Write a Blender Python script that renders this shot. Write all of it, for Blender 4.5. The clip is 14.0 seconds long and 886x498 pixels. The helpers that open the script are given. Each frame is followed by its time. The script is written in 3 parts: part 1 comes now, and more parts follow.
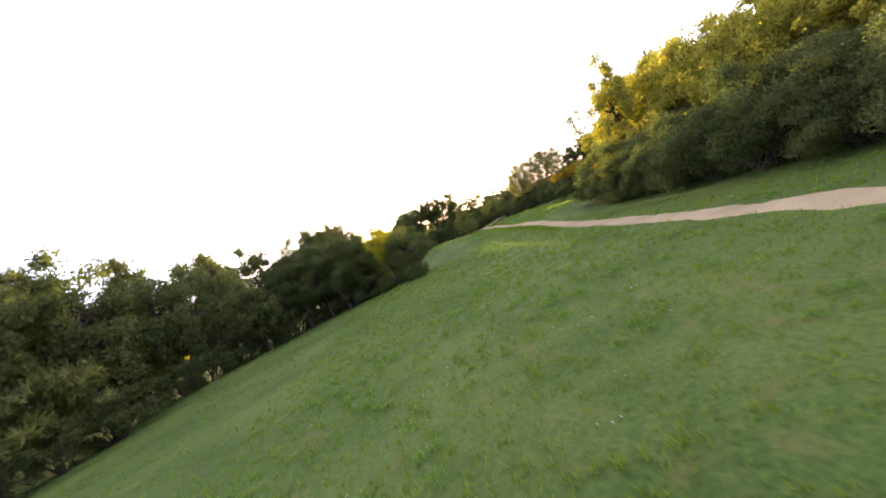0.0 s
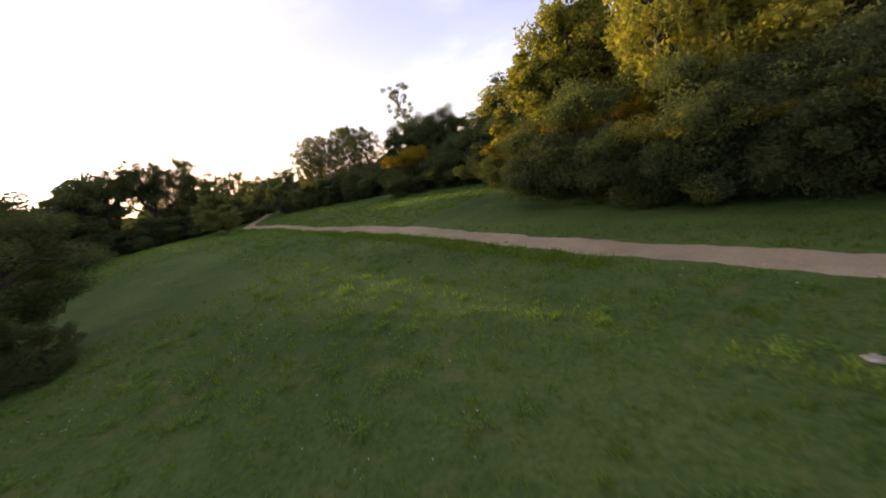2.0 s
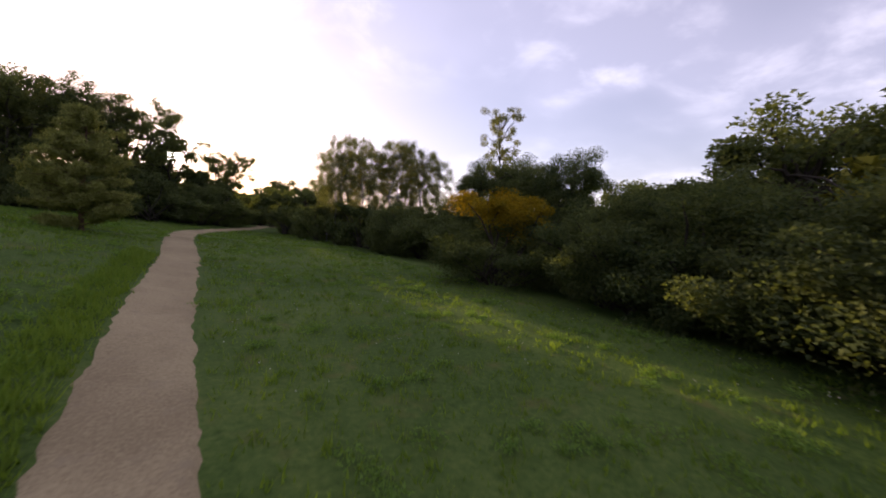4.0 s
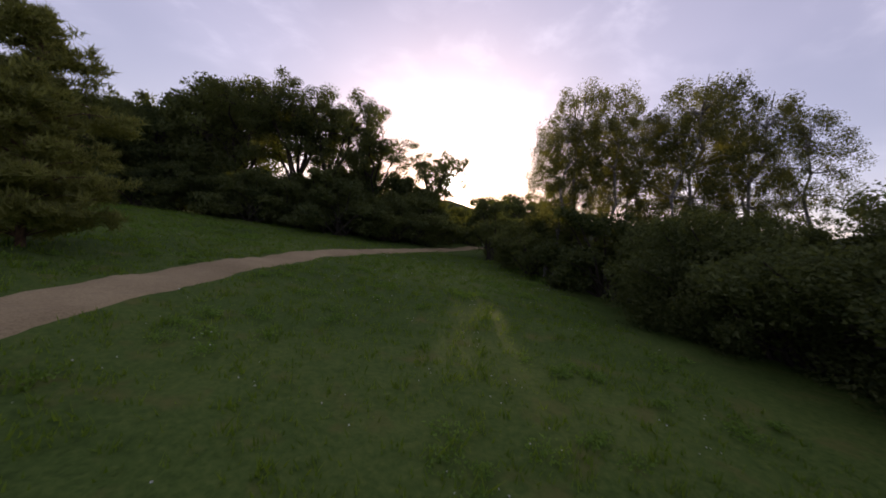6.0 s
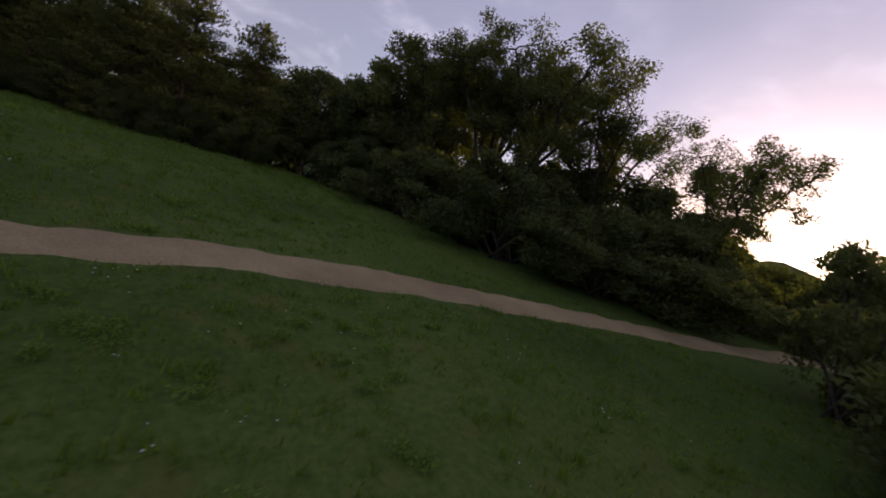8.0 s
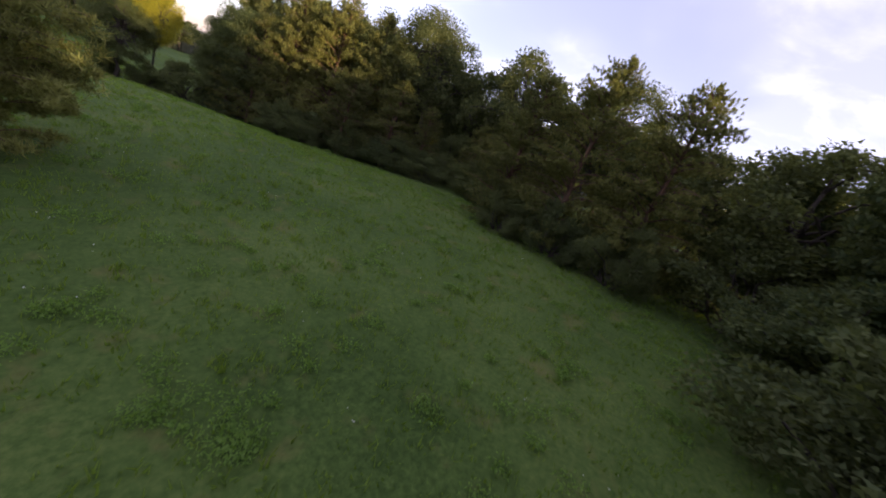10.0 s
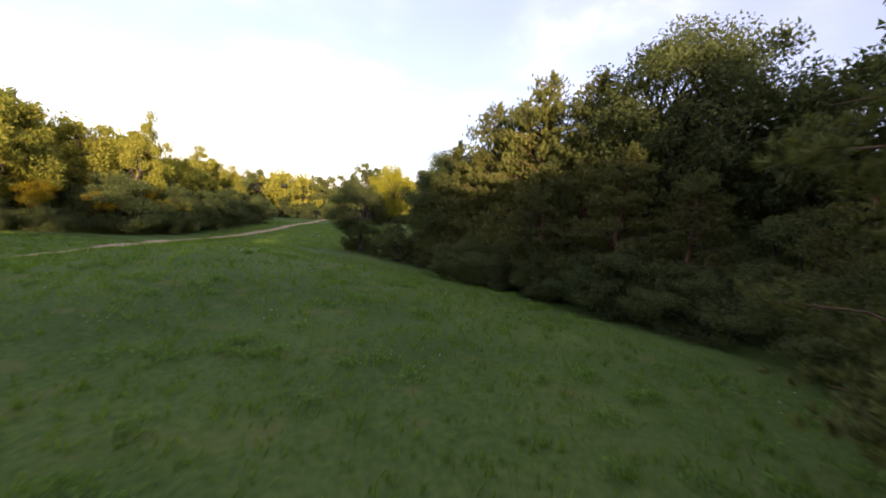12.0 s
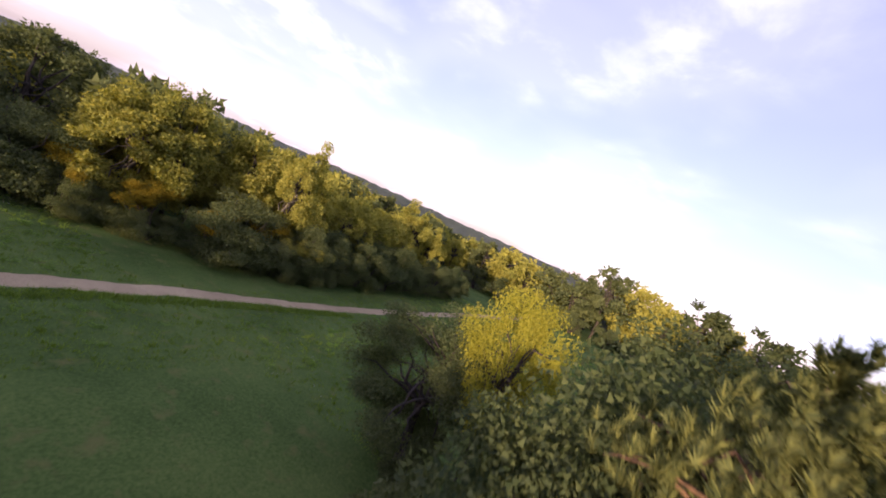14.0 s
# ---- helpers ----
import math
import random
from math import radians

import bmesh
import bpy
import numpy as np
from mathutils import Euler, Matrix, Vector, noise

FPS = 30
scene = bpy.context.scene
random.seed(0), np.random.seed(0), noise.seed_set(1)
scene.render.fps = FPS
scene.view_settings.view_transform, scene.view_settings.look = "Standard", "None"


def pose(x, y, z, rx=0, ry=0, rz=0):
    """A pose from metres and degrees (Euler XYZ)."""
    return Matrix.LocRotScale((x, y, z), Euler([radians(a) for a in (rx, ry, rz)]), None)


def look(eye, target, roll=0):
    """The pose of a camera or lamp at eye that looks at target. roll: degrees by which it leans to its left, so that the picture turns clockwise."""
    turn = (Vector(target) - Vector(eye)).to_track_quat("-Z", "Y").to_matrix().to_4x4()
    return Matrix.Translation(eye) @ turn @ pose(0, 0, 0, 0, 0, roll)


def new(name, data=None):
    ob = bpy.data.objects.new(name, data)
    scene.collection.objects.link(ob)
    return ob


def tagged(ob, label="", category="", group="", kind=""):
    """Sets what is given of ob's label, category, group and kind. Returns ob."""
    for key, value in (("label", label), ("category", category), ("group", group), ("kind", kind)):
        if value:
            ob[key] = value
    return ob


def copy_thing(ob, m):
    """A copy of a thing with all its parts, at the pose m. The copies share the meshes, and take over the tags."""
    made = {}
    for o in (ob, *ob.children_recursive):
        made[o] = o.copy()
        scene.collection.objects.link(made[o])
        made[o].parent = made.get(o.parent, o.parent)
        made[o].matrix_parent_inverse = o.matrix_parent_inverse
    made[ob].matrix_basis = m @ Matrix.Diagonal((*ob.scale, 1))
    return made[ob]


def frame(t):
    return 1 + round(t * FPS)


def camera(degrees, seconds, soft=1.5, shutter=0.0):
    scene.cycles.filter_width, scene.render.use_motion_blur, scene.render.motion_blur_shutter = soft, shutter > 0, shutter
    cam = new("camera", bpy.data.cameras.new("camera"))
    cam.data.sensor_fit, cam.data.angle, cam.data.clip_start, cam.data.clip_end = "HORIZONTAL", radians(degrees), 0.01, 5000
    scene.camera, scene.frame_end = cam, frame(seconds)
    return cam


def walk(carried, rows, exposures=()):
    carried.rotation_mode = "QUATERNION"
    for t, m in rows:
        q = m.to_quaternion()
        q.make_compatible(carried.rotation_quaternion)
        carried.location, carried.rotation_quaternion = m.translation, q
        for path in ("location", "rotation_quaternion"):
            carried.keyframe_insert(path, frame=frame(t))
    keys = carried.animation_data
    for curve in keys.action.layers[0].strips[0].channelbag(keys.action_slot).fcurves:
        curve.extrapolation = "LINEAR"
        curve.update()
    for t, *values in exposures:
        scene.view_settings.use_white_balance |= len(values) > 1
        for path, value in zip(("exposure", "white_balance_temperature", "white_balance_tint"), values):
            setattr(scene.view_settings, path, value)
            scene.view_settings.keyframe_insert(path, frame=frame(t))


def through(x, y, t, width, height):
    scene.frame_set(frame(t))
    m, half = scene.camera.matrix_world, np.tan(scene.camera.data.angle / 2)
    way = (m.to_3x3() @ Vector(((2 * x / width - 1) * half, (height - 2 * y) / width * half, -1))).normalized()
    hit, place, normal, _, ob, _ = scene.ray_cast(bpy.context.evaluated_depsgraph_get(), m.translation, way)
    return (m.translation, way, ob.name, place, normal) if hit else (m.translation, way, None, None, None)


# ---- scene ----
cam = camera(98.4, 14.0, soft=1.8, shutter=0.12)

# seconds, place, turn about x, y and z in degrees
ROWS = [
    (0.00, 9.49, 12.96, 8.24, 89.37, 26.60, -5.92),
    (0.50, 8.53, 20.40, 7.90, 92.29, 28.83, -14.56),
    (1.00, 8.72, 27.39, 8.42, 86.46, 21.69, -22.86),
    (1.50, 10.15, 33.47, 9.17, 80.44, 18.37, -32.02),
    (2.00, 13.08, 40.99, 8.99, 76.09, 16.68, -43.69),
    (3.10, 20.60, 53.20, 8.30, 82.99, 2.98, -49.37),
    (4.50, 29.63, 66.08, 8.42, 89.08, -6.88, -25.80),
    (5.00, 32.06, 70.67, 8.50, 89.00, -8.84, -16.48),
    (5.50, 33.46, 74.28, 8.76, 89.05, -6.24, -7.81),
    (6.00, 34.12, 77.62, 8.78, 87.93, -5.48, 0.73),
    (6.50, 34.54, 80.45, 8.49, 88.45, -4.41, 5.73),
    (7.00, 35.20, 84.36, 8.80, 89.86, -4.62, 15.29),
    (7.50, 35.47, 88.57, 8.90, 88.75, -9.71, 26.07),
    (8.00, 35.82, 92.57, 9.45, 84.28, -17.23, 43.66),
    (8.50, 35.79, 96.21, 10.19, 82.93, -21.43, 59.18),
    (9.00, 32.86, 99.57, 11.33, 77.31, -27.01, 81.68),
    (10.20, 24.60, 101.70, 12.00, 74.08, -19.29, 127.38),
    (11.50, 14.50, 100.50, 11.10, 80.62, -9.69, 161.36),
    (12.00, 11.53, 95.37, 11.05, 83.90, -7.06, 165.72),
    (12.50, 9.22, 90.21, 11.36, 91.28, -6.62, 169.24),
    (13.00, 7.28, 84.40, 11.94, 94.00, -11.02, 178.55),
    (13.50, 5.71, 78.56, 13.83, 87.54, -26.21, -163.62),
    (14.00, 5.74, 72.86, 15.45, 85.36, -24.28, -154.21),
]
walk(cam, [(t, pose(*r)) for t, *r in ROWS], exposures=[
    (0.0, 1.95, 6500, 14), (1.0, 1.2, 6500, 14), (1.5, 1.0, 6500, 15), (2.0, 0.6, 6500, 15), (4.5, 0.35, 6500, 16), (5.5, 0.05, 6500, 16), (6.5, -0.2, 6500, 16),
    (8.0, -0.3, 6500, 16), (8.5, -0.2, 6500, 16), (9.0, 0.5, 6100, 23), (11.5, 1.08, 6250, 11), (12.5, 0.9, 6150, 16), (13.0, 0.88, 6000, 20), (13.5, 0.92, 5950, 23), (14.0, 0.78, 5750, 28),
])

# ---- daylight: a low sun in the north and a sky with thin cloud ----
SUN_UP = 7.8
sun = new("sun", bpy.data.lights.new("sun", "SUN"))
sun.data.energy, sun.data.angle, sun.data.color = 5.0, radians(0.6), (1.0, 0.74, 0.38)
sun.matrix_basis = look((0, 400, 400 * math.tan(radians(SUN_UP))), (0, 0, 0))

world = bpy.data.worlds.new("sky")
scene.world = world
world.use_nodes = True
wn, wl = world.node_tree.nodes, world.node_tree.links
wn.clear()
sky = wn.new("ShaderNodeTexSky")
sky.sky_type, sky.sun_disc = "NISHITA", False
sky.sun_elevation, sky.sun_rotation = radians(SUN_UP), 0.0
sky.air_density, sky.dust_density, sky.ozone_density = 1.0, 0.9, 1.5
coord = wn.new("ShaderNodeTexCoord")


def sky_math(op, a, b=None, vector=False):
    """One sum in the sky's nodes; a and b are sockets or numbers."""
    m = wn.new("ShaderNodeVectorMath" if vector else "ShaderNodeMath")
    m.operation = op
    for k, v in enumerate((a, b)):
        if v is None:
            continue
        if isinstance(v, bpy.types.NodeSocket):
            wl.new(v, m.inputs[k])
        else:
            m.inputs[k].default_value = v
    return m.outputs["Value"] if op == "DOT_PRODUCT" or not vector else m.outputs["Vector"]


def sky_mix(kind, fac, a, b):
    m = wn.new("ShaderNodeMixRGB")
    m.blend_type = kind
    for k, v in enumerate((fac, a, b)):
        if isinstance(v, bpy.types.NodeSocket):
            wl.new(v, m.inputs[k])
        else:
            m.inputs[k].default_value = v
    return m.outputs["Color"]


def sky_noise(vector, scale, detail, rough, lo, hi):
    t = wn.new("ShaderNodeTexNoise")
    t.inputs["Scale"].default_value, t.inputs["Detail"].default_value, t.inputs["Roughness"].default_value = scale, detail, rough
    t.inputs["Distortion"].default_value = 0.25
    wl.new(vector, t.inputs["Vector"])
    r = wn.new("ShaderNodeMapRange")
    r.interpolation_type = "SMOOTHSTEP"
    r.inputs["From Min"].default_value, r.inputs["From Max"].default_value = lo, hi
    wl.new(t.outputs["Fac"], r.inputs["Value"])
    return r.outputs["Result"]


# a sheet of small high clouds, seen in perspective
xyz = wn.new("ShaderNodeSeparateXYZ")
wl.new(coord.outputs["Generated"], xyz.inputs[0])
low = sky_math("ADD", sky_math("MAXIMUM", xyz.outputs["Z"], 0.0), 0.22)
sheet = wn.new("ShaderNodeCombineXYZ")
wl.new(sky_math("DIVIDE", xyz.outputs["X"], low), sheet.inputs[0])
wl.new(sky_math("DIVIDE", xyz.outputs["Y"], low), sheet.inputs[1])
flecks = sky_noise(sheet.outputs[0], 3.4, 6.0, 0.55, 0.45, 0.72)
banks = sky_noise(sheet.outputs[0], 0.9, 3.0, 0.5, 0.36, 0.62)
cover = sky_math("MULTIPLY", flecks, banks)
veil = sky_math("ADD", sky_math("MULTIPLY", banks, 0.4), 0.75)
# the bright haze round the sun
side = sky_math("DOT_PRODUCT", coord.outputs["Generated"], (0.0, math.cos(radians(SUN_UP)), math.sin(radians(SUN_UP))), True)
side = sky_math("MAXIMUM", side, 0.0)
halo = sky_math("ADD", sky_math("MULTIPLY", sky_math("POWER", side, 7.0), 0.5), sky_math("ADD", sky_math("MULTIPLY", sky_math("POWER", side, 500.0), 20.0), sky_math("MULTIPLY", sky_math("POWER", side, 9000.0), 260.0)))
tint = sky_mix("MULTIPLY", 1.0, sky.outputs["Color"], (0.87, 0.76, 0.9, 1))
tint = sky_mix("ADD", veil, tint, (2.05, 1.8, 2.05, 1))
tint = sky_mix("ADD", cover, tint, (1.9, 1.75, 1.8, 1))
glow = wn.new("ShaderNodeCombineXYZ")
for k, c in enumerate((1.0, 0.95, 0.9)):
    wl.new(sky_math("MULTIPLY", halo, c), glow.inputs[k])
tint = sky_mix("ADD", 1.0, tint, glow.outputs[0])
back = wn.new("ShaderNodeBackground")
back.inputs["Strength"].default_value = 0.15
end = wn.new("ShaderNodeOutputWorld")
wl.new(tint, back.inputs["Color"])
wl.new(back.outputs["Background"], end.inputs["Surface"])


# ---- materials ----
def material(name):
    m = bpy.data.materials.new(name)
    m.use_nodes = True
    m.node_tree.nodes.clear()
    return m, m.node_tree.nodes, m.node_tree.links


def ramp_node(n, stops):
    r = n.new("ShaderNodeValToRGB")
    els = r.color_ramp.elements
    while len(els) < len(stops):
        els.new(0.5)
    for e, (p, c) in zip(els, stops):
        e.position, e.color = p, (*c, 1)
    return r


def noise_node(n, l, scale, detail=4.0, rough=0.55, vector=None):
    t = n.new("ShaderNodeTexNoise")
    t.inputs["Scale"].default_value, t.inputs["Detail"].default_value, t.inputs["Roughness"].default_value = scale, detail, rough
    if vector is not None:
        l.new(vector, t.inputs["Vector"])
    return t


def ground_material(name, stops, fine, coarse, relief, dry=None):
    """Soil, turf or gravel: a coarse and a fine pattern in metres, with relief."""
    m, n, l = material(name)
    geo = n.new("ShaderNodeNewGeometry")
    big = noise_node(n, l, coarse, 5, 0.6, geo.outputs["Position"])
    small = noise_node(n, l, fine, 6, 0.7, geo.outputs["Position"])
    mid = noise_node(n, l, (fine * coarse) ** 0.5, 4, 0.6, geo.outputs["Position"])
    mix = n.new("ShaderNodeMath")
    mix.operation = "MULTIPLY_ADD"
    mix.inputs[1].default_value, mix.inputs[2].default_value = 0.55, 0.0
    l.new(small.outputs["Fac"], mix.inputs[0])
    add = n.new("ShaderNodeMath")
    add.operation = "MULTIPLY_ADD"
    add.inputs[1].default_value = 0.45
    l.new(big.outputs["Fac"], add.inputs[0])
    l.new(mix.outputs[0], add.inputs[2])
    r = ramp_node(n, stops)
    l.new(add.outputs[0], r.inputs["Fac"])
    colour = r.outputs["Color"]
    if dry:
        spot = ramp_node(n, [(0.56, (0, 0, 0)), (0.72, (0.7, 0.7, 0.7))])
        l.new(mid.outputs["Fac"], spot.inputs["Fac"])
        over = n.new("ShaderNodeMixRGB")
        over.inputs[2].default_value = (*dry, 1)
        l.new(spot.outputs["Color"], over.inputs["Fac"])
        l.new(colour, over.inputs[1])
        colour = over.outputs["Color"]
    bump = n.new("ShaderNodeBump")
    bump.inputs["Strength"].default_value, bump.inputs["Distance"].default_value = 0.9, relief
    l.new(add.outputs[0], bump.inputs["Height"])
    p = n.new("ShaderNodeBsdfPrincipled")
    p.inputs["Roughness"].default_value, p.inputs["Specular IOR Level"].default_value = 0.95, 0.1
    l.new(colour, p.inputs["Base Color"])
    l.new(bump.outputs["Normal"], p.inputs["Normal"])
    o = n.new("ShaderNodeOutputMaterial")
    l.new(p.outputs["BSDF"], o.inputs["Surface"])
    return m


def leaf_material(name, dark, light, through_colour, through=0.4):
    """Leaves: each one its own shade, letting some light through."""
    m, n, l = material(name)
    geo = n.new("ShaderNodeNewGeometry")
    info = n.new("ShaderNodeObjectInfo")
    patch = noise_node(n, l, 0.55, 3, 0.6, geo.outputs["Position"])
    s1 = n.new("ShaderNodeMath")
    s1.operation = "MULTIPLY_ADD"
    s1.inputs[1].default_value = 0.45
    l.new(geo.outputs["Random Per Island"], s1.inputs[0])
    s2 = n.new("ShaderNodeMath")
    s2.operation = "MULTIPLY_ADD"
    s2.inputs[1].default_value, s2.inputs[2].default_value = 0.3, -0.12
    l.new(info.outputs["Random"], s2.inputs[0])
    l.new(s2.outputs[0], s1.inputs[2])
    s3 = n.new("ShaderNodeMath")
    s3.operation = "MULTIPLY_ADD"
    s3.inputs[1].default_value = 0.6
    l.new(patch.outputs["Fac"], s3.inputs[0])
    l.new(s1.outputs[0], s3.inputs[2])
    r = ramp_node(n, [(0.2, dark), (0.8, light)])
    l.new(s3.outputs[0], r.inputs["Fac"])
    d = n.new("ShaderNodeBsdfDiffuse")
    l.new(r.outputs["Color"], d.inputs["Color"])
    t = n.new("ShaderNodeBsdfTranslucent")
    tint = n.new("ShaderNodeMixRGB")
    tint.blend_type, tint.inputs[0].default_value, tint.inputs[2].default_value = "MULTIPLY", 1.0, (*through_colour, 1)
    l.new(r.outputs["Color"], tint.inputs[1])
    l.new(tint.outputs["Color"], t.inputs["Color"])
    mix = n.new("ShaderNodeMixShader")
    mix.inputs[0].default_value = through
    l.new(d.outputs[0], mix.inputs[1])
    l.new(t.outputs[0], mix.inputs[2])
    o = n.new("ShaderNodeOutputMaterial")
    l.new(mix.outputs[0], o.inputs["Surface"])
    return m


def bark_material(name, dark, light, scale, stretch):
    m, n, l = material(name)
    tc = n.new("ShaderNodeTexCoord")
    mp = n.new("ShaderNodeMapping")
    mp.inputs["Scale"].default_value = stretch
    l.new(tc.outputs["Object"], mp.inputs["Vector"])
    t = noise_node(n, l, scale, 6, 0.65, mp.outputs["Vector"])
    r = ramp_node(n, [(0.35, dark), (0.65, light)])
    l.new(t.outputs["Fac"], r.inputs["Fac"])
    b = n.new("ShaderNodeBump")
    b.inputs["Strength"].default_value, b.inputs["Distance"].default_value = 0.8, 0.03
    l.new(t.outputs["Fac"], b.inputs["Height"])
    p = n.new("ShaderNodeBsdfPrincipled")
    p.inputs["Roughness"].default_value = 0.9
    l.new(r.outputs["Color"], p.inputs["Base Color"])
    l.new(b.outputs["Normal"], p.inputs["Normal"])
    o = n.new("ShaderNodeOutputMaterial")
    l.new(p.outputs["BSDF"], o.inputs["Surface"])
    return m


TURF = ground_material("turf", [(0.36, (0.036, 0.066, 0.014)), (0.5, (0.074, 0.12, 0.026)), (0.64, (0.125, 0.168, 0.042))], 9.0, 0.16, 0.09, (0.14, 0.138, 0.044))
GRAVEL = ground_material("gravel", [(0.38, (0.24, 0.185, 0.105)), (0.62, (0.43, 0.348, 0.2))], 22.0, 0.4, 0.02, (0.28, 0.225, 0.14))
FAR_WOOD = ground_material("far_wood", [(0.3, (0.05, 0.06, 0.04)), (0.7, (0.12, 0.13, 0.085))], 0.12, 0.01, 4.0)
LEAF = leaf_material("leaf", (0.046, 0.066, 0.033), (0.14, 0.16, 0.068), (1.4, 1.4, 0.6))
# paler yellow leaf: low sunlight on the trees is put into its colour
SUNLIT_LEAF = leaf_material("sunlit_leaf", (0.125, 0.145, 0.034), (0.4, 0.37, 0.08), (1.5, 1.4, 0.5))
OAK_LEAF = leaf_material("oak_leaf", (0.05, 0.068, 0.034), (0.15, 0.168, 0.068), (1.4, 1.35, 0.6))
YELLOW_LEAF = leaf_material("yellow_leaf", (0.1, 0.1, 0.014), (0.34, 0.25, 0.025), (1.5, 1.2, 0.4))
GOLD_LEAF = leaf_material("gold_leaf", (0.16, 0.17, 0.02), (0.36, 0.34, 0.045), (1.4, 1.35, 0.4))
BIRCH_LEAF = leaf_material("birch_leaf", (0.065, 0.08, 0.035), (0.19, 0.195, 0.085), (1.35, 1.3, 0.75), 0.55)
NEEDLE = leaf_material("needle", (0.048, 0.066, 0.033), (0.275, 0.28, 0.088), (1.2, 1.2, 0.6), 0.3)
GRASS = leaf_material("grass_blade", (0.0727, 0.134, 0.0221), (0.175, 0.252, 0.051), (1.5, 1.5, 0.5), 0.45)
WEED = leaf_material("weed_leaf", (0.0776, 0.151, 0.0314), (0.175, 0.274, 0.068), (1.4, 1.45, 0.5), 0.4)
FLOWER = leaf_material("petal", (0.5, 0.5, 0.46), (0.75, 0.75, 0.7), (1.0, 1.0, 1.0), 0.2)
BARK = bark_material("bark", (0.02, 0.016, 0.012), (0.075, 0.058, 0.042), 9.0, (1, 1, 0.25))
BIRCH_BARK = bark_material("birch_bark", (0.05, 0.045, 0.04), (0.3, 0.285, 0.255), 5.0, (1, 1, 2.5))
STONE = bark_material("stone", (0.16, 0.15, 0.13), (0.34, 0.32, 0.28), 12.0, (1, 1, 1))
DEAD_BARK = bark_material("dead_bark", (0.12, 0.1, 0.08), (0.36, 0.32, 0.27), 6.0, (1, 1, 0.3))
PINE_BARK = bark_material("pine_bark", (0.05, 0.03, 0.02), (0.2, 0.11, 0.06), 8.0, (1, 1, 0.3))


# ---- the lie of the land ----
PATH_X = [14, 18.0, 20.4, 22.0, 23.4, 24.6, 25.8, 26.6, 26.2, 26.0, 26.8, 27.6, 26.7, 27.7, 29.7, 33.6, 38, 41]
PATH_Y = [-20, 5, 20, 30, 40, 48, 56, 63, 68, 72, 76, 84, 92, 97, 103, 110.5, 117, 126]
RISE_Y = [-400, -60, -6, 21, 38, 50, 60, 68, 76, 86, 96, 112, 140, 200, 400]
RISE_Z = [-2, 2, 4.4, 4.5, 4.5, 4.95, 5.45, 5.9, 6.2, 6.9, 7.4, 7.6, 8, 9, 10]


def soft(y, ys, zs):
    """A smoothed line through the given heights."""
    return sum(np.interp(y + d, ys, zs) for d in (-7, -4, -1.5, 1.5, 4, 7)) / 6


def height(x, y):
    side = np.interp(y, [30, 52, 64, 92], [0.055, 0.045, 0.02, 0.075])
    reach = np.interp(y, [40, 64], [34, 22])
    swell = 1.5 * math.exp(-((x - 16.5) / 7.5) ** 2 - ((y - 77) / 12.5) ** 2)
    return float(swell + soft(y, RISE_Y, RISE_Z) + side * reach * math.tanh((np.interp(y, PATH_Y, PATH_X) - x) / reach))


def uneven(x, y):
    return 0.10 * noise.noise((x * 0.35, y * 0.35, 3)) + 0.06 * noise.noise((x * 1.3, y * 1.3, 9)) + 0.25 * noise.noise((x * 0.06, y * 0.06, 5)) + 0.035 * noise.noise((x * 2.6, y * 2.6, 4))


def ground_z(x, y):
    return height(x, y) + uneven(x, y)


def mesh_object(name, verts, faces, mat, smooth=False):
    me = bpy.data.meshes.new(name)
    verts, faces = np.asarray(verts, np.float32), np.asarray(faces, np.int32)
    k = faces.shape[1]
    me.vertices.add(len(verts))
    me.vertices.foreach_set("co", verts.ravel())
    me.loops.add(faces.size)
    me.loops.foreach_set("vertex_index", faces.ravel())
    me.polygons.add(len(faces))
    me.polygons.foreach_set("loop_start", np.arange(0, faces.size, k, dtype=np.int32))
    me.polygons.foreach_set("use_smooth", np.full(len(faces), smooth))
    me.update(calc_edges=True)
    me.materials.append(mat)
    return new(name, me)


def spread(lo, hi, step, far):
    mid = list(np.arange(lo, hi + 0.01, step))
    out, d = [], step
    while sum(out) < far:
        d *= 1.35
        out.append(d)
    steps = np.cumsum(out)
    return np.array([lo - s for s in steps[::-1]] + mid + [hi + s for s in steps])


gx, gy = spread(-40, 60, 0.7, 3000), spread(-20, 130, 0.7, 3000)
gv = [(x, y, ground_z(x, y)) for y in gy for x in gx]
w = len(gx)
gi = np.arange((w * (len(gy) - 1))).reshape(-1, w)[:, :-1].ravel()
ground = mesh_object("ground", gv, np.stack([gi, gi + 1, gi + w + 1, gi + w], 1), TURF, True)
tagged(ground, "rough green meadow turf on a gentle hillside", "ground", kind="structure")

# the path, with ragged edges
pv, pf = [], []
ts = np.linspace(-20, 126, 560)
for i, y in enumerate(ts):
    xm = soft(y, PATH_Y, PATH_X)
    dx = (soft(y + 0.5, PATH_Y, PATH_X) - soft(y - 0.5, PATH_Y, PATH_X))
    nx, ny = 1 / math.hypot(1, dx), -dx / math.hypot(1, dx)
    for j, s in enumerate((-1, -0.8, -0.4, 0, 0.4, 0.8, 1)):
        half = float(np.interp(y, [23, 33, 58, 72, 104, 114], [0.75, 0.7, 0.72, 0.78, 0.8, 0.62])) + 0.1 * noise.noise((y * 0.4, s, 2)) + 0.07 * noise.noise((y * 2.3, s * 3, 7))
        px, py = xm + nx * s * half, y + ny * s * half
        drop = 0.05 if abs(s) < 1 else -0.03
        pv.append((px, py, ground_z(px, py) + drop))
    if i:
        for j in range(6):
            a = (i - 1) * 7 + j
            pf.append((a, a + 1, a + 8, a + 7))
